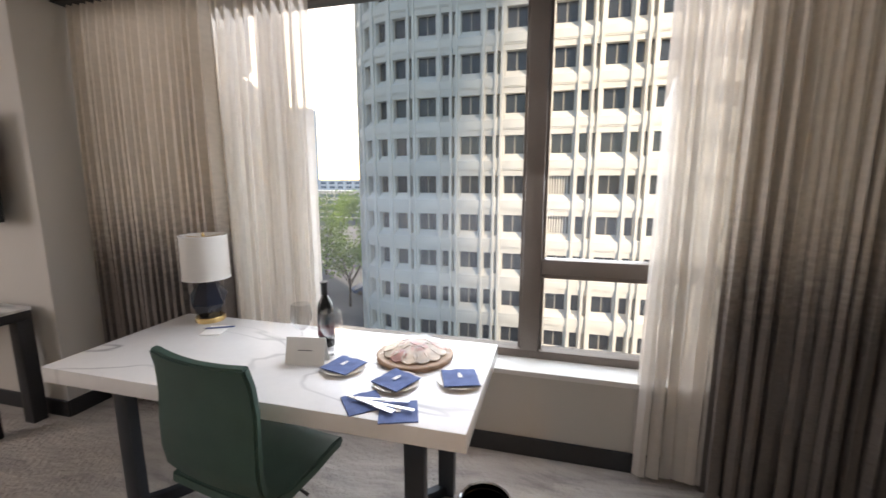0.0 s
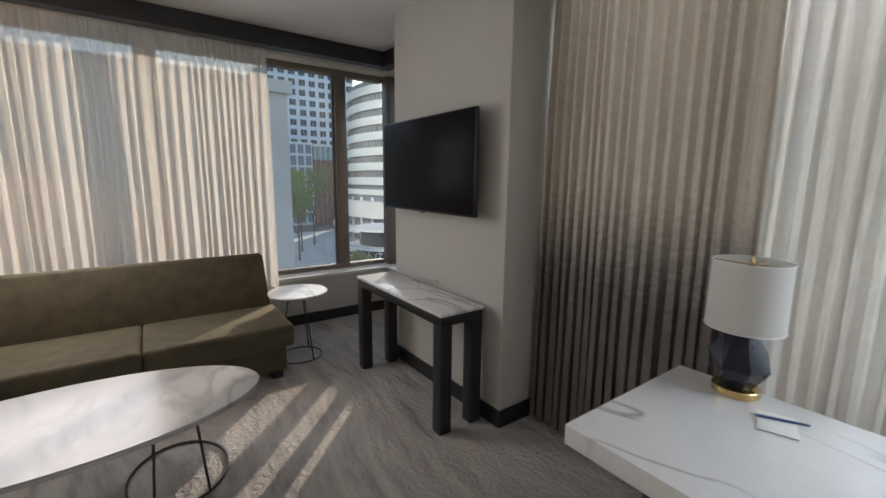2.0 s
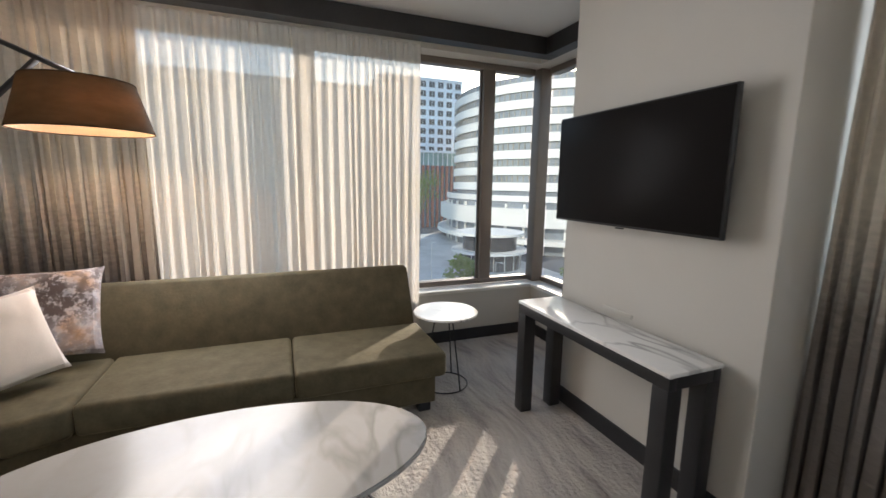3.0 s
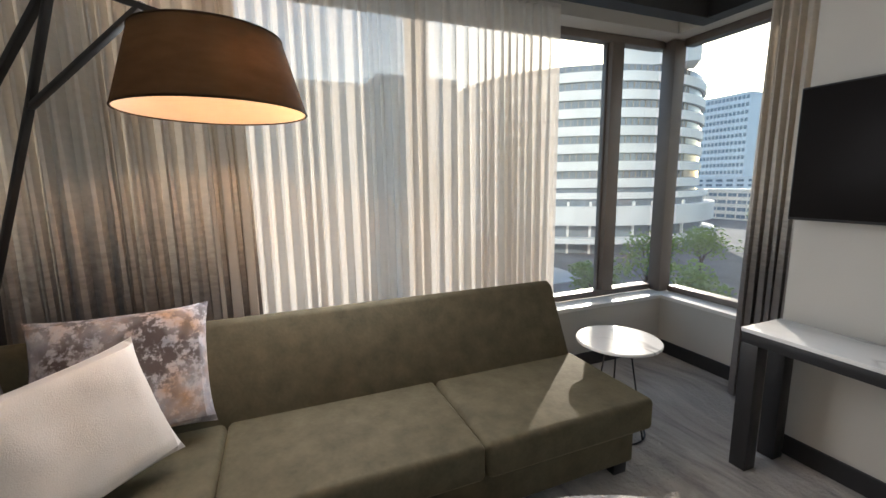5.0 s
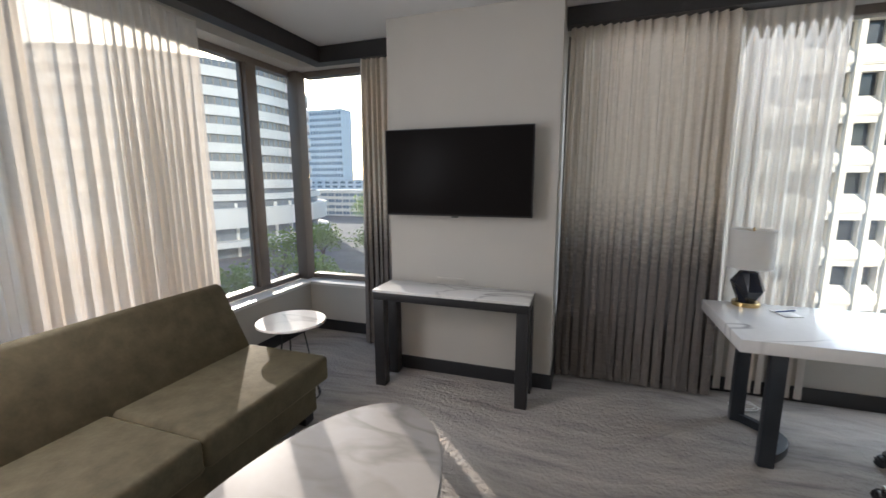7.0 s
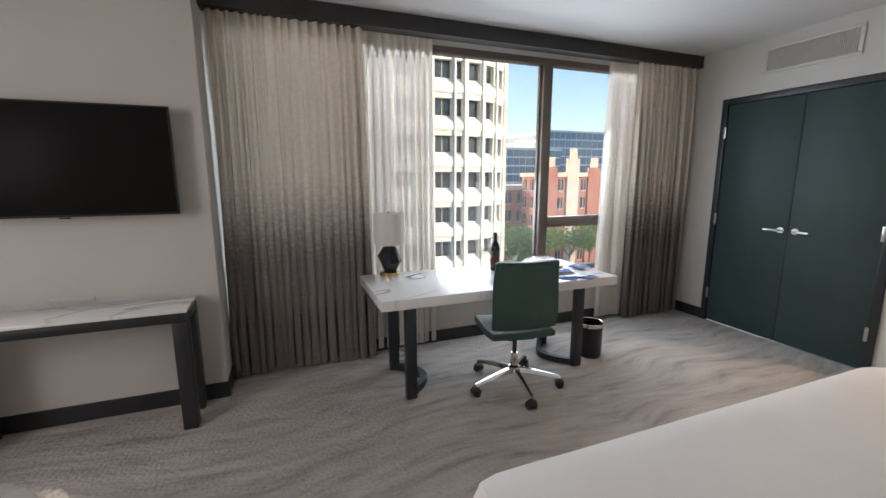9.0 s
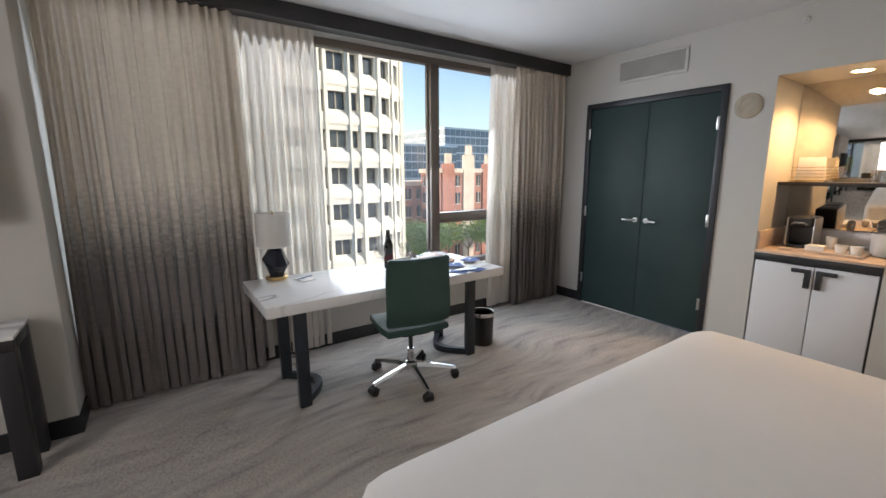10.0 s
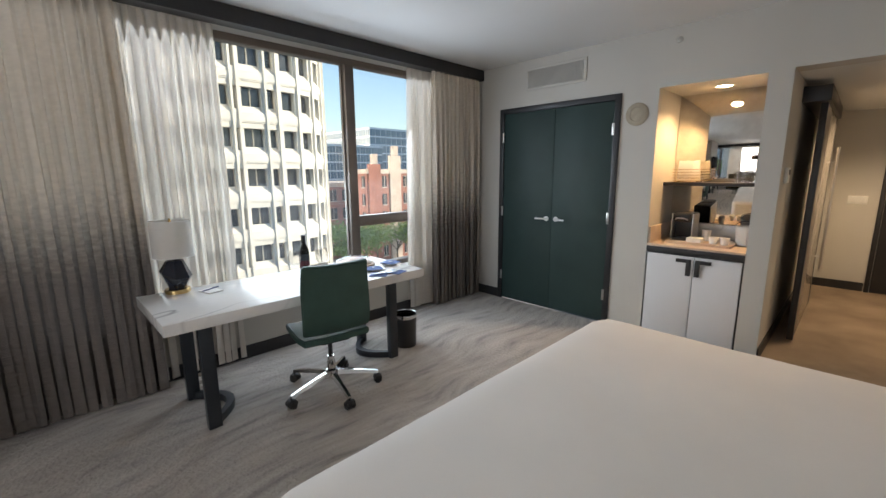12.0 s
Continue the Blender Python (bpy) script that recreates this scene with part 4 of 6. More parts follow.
def pillow_mat():
    m = mat("painted_pillow_cloth", (0.6, 0.56, 0.54), 0.85, var=0.05, scale=6, fine=240, bump=0.3)
    nt = m.node_tree
    b = nt.nodes["Principled BSDF"]
    tc = next(n for n in nt.nodes if n.type == "TEX_COORD")
    def ramp_of(scale, detail, rough, stops):
        n = nt.nodes.new("ShaderNodeTexNoise")
        n.inputs["Scale"].default_value, n.inputs["Detail"].default_value, n.inputs["Roughness"].default_value = scale, detail, rough
        nt.links.new(tc.outputs["Object"], n.inputs["Vector"])
        r = nt.nodes.new("ShaderNodeValToRGB")
        e = r.color_ramp.elements
        (e[0].position, e[0].color), (e[1].position, e[1].color) = stops[0], stops[-1]
        for p, c in stops[1:-1]:
            e.new(p).color = c
        nt.links.new(n.outputs[0], r.inputs[0])
        return r
    # washes of lavender grey, blush and peach, with broken dark brown brushwork over them
    wash = ramp_of(7, 4, 0.55, [(0.38, (0.34, 0.34, 0.39, 1)), (0.48, (0.52, 0.49, 0.51, 1)), (0.57, (0.55, 0.43, 0.38, 1)), (0.68, (0.52, 0.33, 0.21, 1))])
    brush = ramp_of(19, 8, 0.72, [(0.49, (0.95, 0.95, 0.95, 1)), (0.56, (0, 0, 0, 1))])
    where = ramp_of(5, 3, 0.5, [(0.40, (1, 1, 1, 1)), (0.60, (0.35, 0.35, 0.35, 1))])
    mul = nt.nodes.new("ShaderNodeMath")
    mul.operation = "MULTIPLY"
    nt.links.new(brush.outputs[0], mul.inputs[0])
    nt.links.new(where.outputs[0], mul.inputs[1])
    mix = nt.nodes.new("ShaderNodeMixRGB")
    mix.inputs[2].default_value = (0.085, 0.062, 0.055, 1)
    nt.links.new(mul.outputs[0], mix.inputs[0])
    nt.links.new(wash.outputs[0], mix.inputs[1])
    nt.links.new(mix.outputs[0], b.inputs["Base Color"])
    return m


PAINTED = pillow_mat()


def pillow(name, label, at, size, thick, rx, rz, material, tilt=0, tall=None):
    bm = bmesh.new()
    n = 18
    sides = []
    for s in (-1, 1):
        g = []
        for j in range(n + 1):
            row = []
            for i in range(n + 1):
                u, v = 2 * i / n - 1, 2 * j / n - 1
                pin = 1 - 0.07 * (1 - abs(u) ** 3) * abs(v) ** 6
                pin2 = 1 - 0.07 * (1 - abs(v) ** 3) * abs(u) ** 6
                h = max(0, (1 - u ** 4)) ** 0.5 * max(0, (1 - v ** 4)) ** 0.5
                h *= 1 + 0.12 * noise.noise(Vector((u * 2, v * 2, s + size))) + 0.07 * noise.noise(Vector((u * 6 + at[0], v * 3, s))) * (abs(u) + abs(v))
                row.append(bm.verts.new((size / 2 * u * pin2, s * (thick / 2 * h + 0.002), (tall or size) / 2 * v * pin)))
            g.append(row)
        sides.append(g)
        for j in range(n):
            for i in range(n):
                bm.faces.new((g[j][i], g[j][i + 1], g[j + 1][i + 1], g[j + 1][i]))
    bmesh.ops.remove_doubles(bm, verts=bm.verts[:], dist=0.006)
    bm.transform(Matrix.Translation(at) @ Matrix.Rotation(radians(rz), 4, "Z") @ Matrix.Rotation(radians(rx), 4, "X") @ Matrix.Rotation(radians(tilt), 4, "Y"))
    low = min(v.co.z for v in bm.verts)
    t = thing(name, (at[0], at[1], low), label, "pillow", "sofa pillows")
    part("cover", bm, material, t)
    return t


pillow("throw_pillow", "square pillow with brown, peach and grey painted pattern", (-6.135, -1.645, 0.725), 0.63, 0.15, 21, -85, PAINTED, 0, 0.52)
pillow("throw_pillow", "brown, peach and grey patterned pillow in the sofa corner", (-5.93, -2.13, 0.69), 0.5, 0.15, 18, -22, PAINTED, -6)
pillow("throw_pillow", "plain cream pillow leaning on patterned pillows", (-5.775, -1.69, 0.675), 0.53, 0.17, 20, -53, PILLOWC, 8, 0.47)

# oval coffee table
ct = thing("coffee_table", (-4.83, -0.605, 0), "long oval coffee table, grey veined stone top on bent wire legs", "table")
ell = [(-4.83 + 0.41 * math.cos(2 * math.pi * k / 72), -0.605 + 0.83 * math.sin(2 * math.pi * k / 72)) for k in range(72)]
top = prism(ell, 0.405, 0.43)
bmesh.ops.bevel(top, geom=[e for e in top.edges if e.calc_face_angle(0) > 0.6], offset=0.006, segments=2, affect="EDGES")
part("tabletop", top, GREYMARBLE, ct, "grey veined stone oval")
for s in (-1, 1):
    cy = -0.605 + s * 0.43
    ring = [(-4.83 + 0.27 * math.cos(2 * math.pi * k / 40), cy + 0.22 * math.sin(2 * math.pi * k / 40), 0.008) for k in range(40)]
    part("floor_ring", tube(ring, 0.007, 8, True), PLASTIC, ct, "black wire")
    for a in (30, 150, 210, 330):
        ca, sa = math.cos(radians(a)), math.sin(radians(a))
        part("leg", rod((-4.83 + 0.27 * ca, cy + 0.22 * sa, 0.008), (-4.83 + 0.2 * ca, cy + 0.16 * sa, 0.4045), 0.006), PLASTIC, ct, "black wire")

st = thing("side_table", (-5.925, 0.765, 0), "small round marble-topped side table on wire legs beside the sofa", "table")
part("tabletop", lathe([(0.225, 0.548), (0.235, 0.553), (0.235, 0.563), (0.23, 0.568), (0.0, 0.568)], (-5.925, 0.765, 0), 48), QUARTZ, st, "white veined marble")
part("floor_ring", tube([(-5.925 + 0.17 * math.cos(2 * math.pi * k / 36), 0.765 + 0.17 * math.sin(2 * math.pi * k / 36), 0.006) for k in range(36)], 0.005, 8, True), PLASTIC, st)
for a in (20, 140, 260):
    ca, sa = math.cos(radians(a)), math.sin(radians(a))
    part("leg", rod((-5.925 + 0.17 * ca, 0.765 + 0.17 * sa, 0.006), (-5.925 + 0.07 * ca, 0.765 + 0.07 * sa, 0.548), 0.005), PLASTIC, st)


def floor_lamp():
    cx, cy, z0 = -5.74, -1.18, 1.712
    t = thing("floor_lamp", (-6.535, -2.225, 0), "lit black arc floor lamp with wide brown linen shade", "lamp")
    bm = lathe([(0.277, 0.0), (0.212, 0.226)], (cx, cy, z0), 56)
    bmesh.ops.delete(bm, geom=[f for f in bm.faces if len(f.verts) > 4], context="FACES")
    bmesh.ops.recalc_face_normals(bm, faces=bm.faces)
    part("shade", bm, SHADEB, t, "brown linen shade")
    liner = lathe([(0.272, 0.001), (0.208, 0.224)], (cx, cy, z0), 56)
    bmesh.ops.delete(liner, geom=[f for f in liner.faces if len(f.verts) > 4], context="FACES")
    part("shade_lining", liner, LINING, t, "pale inner lining")
    for r, h in ((0.2755, 0.0), (0.2115, 0.226)):
        part("shade_rim", tube([(cx + r * math.cos(a * math.pi / 24), cy + r * math.sin(a * math.pi / 24), z0 + h) for a in range(48)], 0.0035, 6, True), SHADEB, t)
    bm = tube([(cx - 0.213, cy, z0 + 0.217), (cx, cy, z0 + 0.212), (cx + 0.213, cy, z0 + 0.217)], 0.003, 6)
    part("spider", bm, PLASTIC, t)
    bulb = bmesh.new()
    bmesh.ops.create_uvsphere(bulb, u_segments=20, v_segments=12, radius=0.04)
    bx, by = cx + 0.075, cy + 0.085
    bulb.transform(Matrix.Translation((bx, by, z0 + 0.15)))
    part("bulb", bulb, BULB, t, "glowing warm bulb")
    part("lamp_holder", rod((bx, by, z0 + 0.17), (cx, cy, z0 + 0.245), 0.018), PLASTIC, t)
    top, joint, elbow, fork = (cx, cy, z0 + 0.25), (-6.125, -1.685, 2.203), (-6.527, -2.216, 1.631), (-6.495, -2.173, 1.03)
    part("arm", bar(top, joint, 0.026, 0.022), PLASTIC, t)
    part("upper_pole", bar(joint, elbow, 0.028, 0.024), PLASTIC, t)
    part("lower_pole", bar(elbow, fork, 0.028, 0.024), PLASTIC, t)
    part("strut", bar(joint, (-6.252, -1.854, 1.776), 0.026, 0.022), PLASTIC, t)
    part("strut", bar((-6.252, -1.854, 1.776), fork, 0.026, 0.022), PLASTIC, t)
    part("brace", bar((-5.89, -1.378, 2.066), (-6.252, -1.854, 1.776), 0.024, 0.02), PLASTIC, t)
    part("foot_pole", bar(fork, (-6.535, -2.225, 0.018), 0.03, 0.026), PLASTIC, t)
    part("floor_plate", lathe([(0.105, 0.0), (0.11, 0.006), (0.105, 0.018), (0.0, 0.02)], (-6.535, -2.225, 0), 36), PLASTIC, t)
    lamp("floor_lamp_light", "POINT", Matrix.Translation((bx, by, z0 + 0.095)), 4.8, (1.0, 0.60, 0.33), radius=0.02)


SHADEB = cloth("brown_linen_shade", (0.062, 0.044, 0.027), (0.062, 0.044, 0.027), 1.0, 1.0, 0.0, 0.42, 320)
LINING = cloth("shade_lining_cloth", (0.66, 0.55, 0.44), (0.66, 0.55, 0.44), 1.0, 1.0, 0.0, 0.36, 260, streaky=0.1)
floor_lamp()

# ---------- bed ----------
bed = thing("bed", (-2.25, -1.7, 0), "made bed with a smooth white coverlet, foot towards the desk", "bed")
part("base", box(-3.19, -1.25, -2.80, -0.70, 0.0, 0.28, 0.02), BLACK, bed)


def bedding():
    bm = bmesh.new()
    x0, x1, y0, y1, z1, z0, r = -3.345, -1.12, -2.82, -0.535, 0.615, 0.14, 0.085
    nx, ny = 44, 48
    bmesh.ops.create_grid(bm, x_segments=nx, y_segments=ny, size=1)
    for v in bm.verts:
        u, w = v.co.x, v.co.y
        # outer bands of the sheet turn down over the edges
        def fold(s, lo, hi):
            c, h = (lo + hi) / 2, (hi - lo) / 2
            drop = z1 - z0
            length = h - r + r * math.pi / 2 + drop - r
            d = abs(s) * length
            sg = 1 if s >= 0 else -1
            if d <= h - r:
                return c + sg * d, 0.0
            d -= h - r
            if d <= r * math.pi / 2:
                return c + sg * (h - r + r * math.sin(d / r)), r * (1 - math.cos(d / r))
            return c + sg * h, r + d - r * math.pi / 2
        x, dx = fold(u, x0, x1)
        y, dy = fold(w, y0, y1)
        # corners are rounded in plan
        R = 0.16
        a, b = abs(x - (x0 + x1) / 2) - (x1 - x0) / 2 + R, y - y1 + R
        if a > 0 and b > 0:
            sx = 1 if x > (x0 + x1) / 2 else -1
            a, b = a * math.sqrt(1 - b * b / (2 * R * R)), b * math.sqrt(1 - a * a / (2 * R * R))
            x, y = (x0 + x1) / 2 + sx * ((x1 - x0) / 2 - R + a), y1 - R + b
        down = max(dx, dy) + 0.35 * min(dx, dy)
        soft = 0.006 * noise.noise(Vector((x * 1.3, y * 1.3, 0))) + 0.0022 * noise.noise(Vector((x * 6, y * 6, 3)))
        v.co = Vector((x + 0.012 * noise.noise(Vector((y * 4, down * 3, 1))) * min(1, dx * 6), y + 0.012 * noise.noise(Vector((x * 4, down * 3, 7))) * min(1, dy * 6), max(z0 - 0.02, z1 - down + soft)))
    return bm


bd = bedding()
part("coverlet", bd, LINEN, bed, "smooth white cotton")

# ---------- closet, niche and hall ----------
clo = thing("closet", (XE, 0.69, 0), "closed double closet doors painted dark green in a black frame", "closet")
part("frame_jamb", box(XE - 0.022, XE + 0.06, CL0, CL0 + 0.055, 0, CLZ, 0.003), BLACK, clo)
part("frame_jamb", box(XE - 0.022, XE + 0.06, CL1 - 0.055, CL1, 0, CLZ, 0.003), BLACK, clo)
part("frame_head", box(XE - 0.022, XE + 0.06, CL0 + 0.0555, CL1 - 0.0555, CLZ - 0.055, CLZ, 0.003), BLACK, clo)
for y0, y1, ky, d in ((CL0 + 0.058, 0.69, 0.635, -1), (0.694, CL1 - 0.058, 0.75, 1)):
    dr = part("door", box(XE - 0.006, XE + 0.036, y0, y1, 0.01, CLZ - 0.058, 0.003), DOORP, clo, "dark green painted door leaf")
    part("rosette", rod((XE - 0.0065, ky, 1.02), (XE - 0.018, ky, 1.02), 0.026, n=24), STEEL, dr, "satin steel")
    hb = tube([(XE - 0.018, ky, 1.02), (XE - 0.05, ky, 1.02), (XE - 0.058, ky + d * 0.012, 1.02), (XE - 0.058, ky + d * 0.115, 1.018)], 0.009, 10)
    part("lever_handle", hb, STEEL, dr, "satin steel lever")
    for hz in (0.3, 1.07, 1.91):
        hy = y0 - 0.004 if d < 0 else y1 + 0.004
        part("hinge", box(XE - 0.028, XE - 0.0225, hy - 0.012, hy + 0.012, hz - 0.055, hz + 0.055, 0.002), STEEL, dr, "steel hinge")
box_ = box(XE + 0.2, XE + 0.85, CL0 - 0.05, CL0, 0, CLZ)
box(XE + 0.2, XE + 0.85, CL1, CL1 + 0.05, 0, CLZ, bm=box_)
box(XE + 0.85, XE + 0.9, CL0 - 0.05, CL1 + 0.05, 0, CLZ, bm=box_)
structure("wall_closet", box_, WALL, "plain walls inside the closet", "wall")

vent = thing("air_vent", (XE, 0.70, 2.52), "beige-grey wall grille with many vertical fins above the closet", "vent")
vf = box(XE - 0.012, XE - 0.0005, 0.37, 1.06, 2.385, 2.412, 0.003)
box(XE - 0.012, XE - 0.0005, 0.37, 1.06, 2.585, 2.612, 0.003, bm=vf)
box(XE - 0.012, XE - 0.0005, 0.37, 0.40, 2.4125, 2.5845, 0.003, bm=vf)
box(XE - 0.012, XE - 0.0005, 1.03, 1.06, 2.4125, 2.5845, 0.003, bm=vf)
part("frame", vf, WALL, vent)
part("backing", box(XE - 0.003, XE - 0.0005, 0.4005, 1.0295, 2.4125, 2.5845), VENTG, vent, smooth=False)
for k in range(44):
    y = 0.407 + k * 0.0141
    part("fin", box(XE - 0.010, XE - 0.0035, y, y + 0.007, 2.4126, 2.5844), VENTG, vent, smooth=False)

spk = thing("ceiling_speaker", (XE, -0.135, 2.025), "round cream loudspeaker grille on the wall", "speaker")
own = lathe([(0.10, 0.0), (0.10, 0.008), (0.09, 0.014), (0.062, 0.015), (0.058, 0.010), (0.0, 0.011)], (0, 0, 0), 48)
own.transform(Matrix.Translation((XE - 0.0005, -0.135, 2.025)) @ Matrix.Rotation(radians(-90), 4, "Y"))
part("grille", own, CREAMP, spk)

spr = thing("sprinkler", (XE, -0.433, 2.59), "small steel sidewall sprinkler head", "sprinkler")
own = lathe([(0.026, 0.0), (0.022, 0.006), (0.008, 0.008), (0.008, 0.03), (0.014, 0.032), (0.014, 0.036), (0.0, 0.037)], (0, 0, 0), 20)
own.transform(Matrix.Translation((XE - 0.0005, -0.433, 2.587)) @ Matrix.Rotation(radians(-90), 4, "Y"))
part("head", own, STEEL, spr)

# niche shell
NB = XE + 0.60
w = box(XE + 0.2, NB + 0.05, NI1, NI1 + 0.05, 0, NIZ + 0.05)
box(XE + 0.2, NB + 0.05, NI0 - 0.05, NI0, 0, NIZ + 0.05, bm=w)
box(NB, NB + 0.05, NI0, NI1, 0, NIZ + 0.05, bm=w)
box(XE + 0.2, NB, NI0, NI1, NIZ, NIZ + 0.05, bm=w)
structure("wall_niche", w, WALL, "painted sides and top of the bar niche", "wall")
mir = thing("niche_mirror", (NB, -0.7, 1.1), "smoky antique mirror covering the niche back", "mirror")
# turned slightly so that its reflection fits the camera's view
lean = Matrix.Translation((NB - 0.021, (NI0 + NI1) / 2, 0)) @ Matrix.Rotation(radians(-2.3), 4, "Z")
half = (NI1 - NI0) / 2 - 0.003
part("mirror_sheet", box(-0.003, 0.003, -half, half, 1.03, NIZ - 0.002, 0.001, m=lean), MIRROR, mir)
sh = thing("niche_shelf", (NB - 0.15, -0.7, 1.40), "dark floating shelf across the niche", "shelf")
part("board", box(NB - 0.30, NB - 0.008, NI0 + 0.001, NI1 - 0.001, 1.385, 1.415, 0.002), BEAM, sh)
bar_cab = thing("minibar_cabinet", (XE + 0.28, -0.7, 0), "white two-door cabinet with black bar handles in the niche", "cabinet")
part("body", box(XE + 0.02, NB - 0.005, NI0 + 0.004, NI1 - 0.004, 0.0, 0.80, 0.002), BLACK, bar_cab)
for y0, y1, hy, d in ((NI0 + 0.014, -0.704, -0.735, -1), (-0.698, NI1 - 0.014, -0.667, 1)):
    dr = part("door", box(XE - 0.002, XE + 0.0195, y0, y1, 0.03, 0.785, 0.002), CABW, bar_cab, "white laminate door")
    part("handle", box(XE - 0.028, XE - 0.0025, hy - 0.018, hy + 0.018, 0.62, 0.765, 0.003), PLASTIC, dr, "black pull")
    part("handle_top", box(XE - 0.028, XE - 0.0025, min(hy + d * 0.0185, hy + d * 0.10), max(hy + d * 0.0185, hy + d * 0.10), 0.735, 0.765, 0.003), PLASTIC, dr, "black pull")
top = thing("niche_counter", (XE + 0.28, -0.7, 0.80), "tan stone counter with low upstand in the niche", "counter")
part("edge_strip", box(XE - 0.008, XE + 0.01, NI0 + 0.001, NI1 - 0.001, 0.803, 0.85, 0.002), BLACK, top, "dark front edge")
part("slab", box(XE - 0.006, NB - 0.002, NI0 + 0.002, NI1 - 0.002, 0.8505, 0.87, 0.002), COUNTER, top)
part("upstand", box(XE + 0.01, NB - 0.02, NI1 - 0.02, NI1 - 0.001, 0.8705, 1.02, 0.002), COUNTER, top)
part("upstand", box(NB - 0.022, NB - 0.002, NI0 + 0.002, NI1 - 0.021, 0.8705, 1.02, 0.002), QUARTZ, top, "pale marble back")


def coffee_maker():
    x, y, z = XE + 0.33, -0.52, 0.893
    t = thing("coffee_maker", (x, y, z), "single-cup coffee machine in black with silver sides", "coffee machine")
    part("body", box(x - 0.03, x + 0.12, y - 0.085, y + 0.085, z, z + 0.25, 0.02, 3), PLASTIC, t)
    part("brew_head", box(x - 0.13, x + 0.03, y - 0.075, y + 0.075, z + 0.165, z + 0.255, 0.025, 3), PLASTIC, t)
    part("drip_tray", box(x - 0.13, x - 0.031, y - 0.07, y + 0.07, z, z + 0.025, 0.006), PLASTIC, t)
    for s in (-1, 1):
        part("side_panel", box(x - 0.10, x + 0.10, y + s * 0.0855 - 0.005, y + s * 0.0855 + 0.005, z + 0.012, z + 0.24, 0.004), STEEL, t, "silver side")
    part("handle", tube([(x - 0.125, y - 0.05, z + 0.19), (x - 0.15, y - 0.03, z + 0.205), (x - 0.15, y + 0.03, z + 0.205), (x - 0.125, y + 0.05, z + 0.19)], 0.007), STEEL, t)


tr = thing("tray", (XE + 0.3, -0.68, 0.87), "rectangular tan serving tray on the counter", "tray")
tb = box(XE + 0.12, XE + 0.5, -0.93, -0.42, 0.8705, 0.878, 0.003)
box(XE + 0.12, XE + 0.13, -0.93, -0.42, 0.8785, 0.892, 0.002, bm=tb)
box(XE + 0.49, XE + 0.5, -0.93, -0.42, 0.8785, 0.892, 0.002, bm=tb)
box(XE + 0.1305, XE + 0.4895, -0.93, -0.92, 0.8785, 0.892, 0.002, bm=tb)
box(XE + 0.1305, XE + 0.4895, -0.43, -0.42, 0.8785, 0.892, 0.002, bm=tb)
box(XE + 0.1305, XE + 0.4895, -0.9195, -0.4305, 0.8785, 0.8925, bm=tb)
part("board", tb, COUNTER, tr)
coffee_maker()


def cup(x, y, h, r, z, name="coffee_cup", label="white ceramic cup on the tray", cat="cup", material=None):
    t = thing(name, (x, y, z), label, cat, cat + "s in the niche")
    part("body", lathe([(r * 0.7, 0.0), (r * 0.75, 0.004), (r, h), (r * 0.93, h), (r * 0.68, 0.008), (0.0, 0.008)], (x, y, z), 28), material or WHITEP, t)
    return t


cup(XE + 0.18, -0.79, 0.06, 0.038, 0.893)
cup(XE + 0.18, -0.875, 0.06, 0.038, 0.893)
cup(XE + 0.33, -0.70, 0.1, 0.036, 0.893, "paper_cup", "white paper cup on the tray", "paper cup")
sach = thing("sachet_box", (XE + 0.2, -0.63, 0.893), "low white box of sachets on the tray", "box")
part("carton", box(XE + 0.15, XE + 0.26, -0.70, -0.585, 0.893, 0.93, 0.003), PAPER, sach)
ice = thing("ice_bucket", (XE + 0.42, -0.985, 0.87), "white ice bucket with thin black carrying handle", "bucket")
part("body", lathe([(0.07, 0.0005), (0.075, 0.004), (0.085, 0.17), (0.08, 0.17), (0.07, 0.01), (0.0, 0.01)], (XE + 0.42, -0.985, 0.87), 32), WHITEP, ice)
part("handle", tube([(XE + 0.42, -0.985 + 0.088 * math.cos(a * math.pi / 12), 1.035 + 0.05 * math.sin(a * math.pi / 12)) for a in range(13)], 0.003), PLASTIC, ice)

bas = thing("wire_basket", (NB - 0.16, -0.47, 1.415), "gold wire basket holding menu cards and packets", "basket")
part("floor_wire", box(NB - 0.26, NB - 0.07, -0.60, -0.37, 1.416, 1.422, 0.002), BRASS, bas)
for k in range(5):
    z = 1.43 + k * 0.026
    part("wire", tube([(NB - 0.26, -0.60, z), (NB - 0.07, -0.60, z), (NB - 0.07, -0.37, z), (NB - 0.26, -0.37, z)], 0.0022, 6, True), BRASS, bas)
for px, py, a in ((NB - 0.2, -0.45, 4), (NB - 0.15, -0.52, -6), (NB - 0.11, -0.47, 9)):
    pm = Matrix.Translation((px, py, 1.4225)) @ Matrix.Rotation(radians(a), 4, "X")
    mc = thing("menu_card", (px, py, 1.4225), "upright pale menu card in the wire basket", "card", "menu cards")
    part("sheet", box(-0.003, 0.003, -0.06, 0.06, 0.004, 0.19, 0.001, m=pm), PAPER, mc)
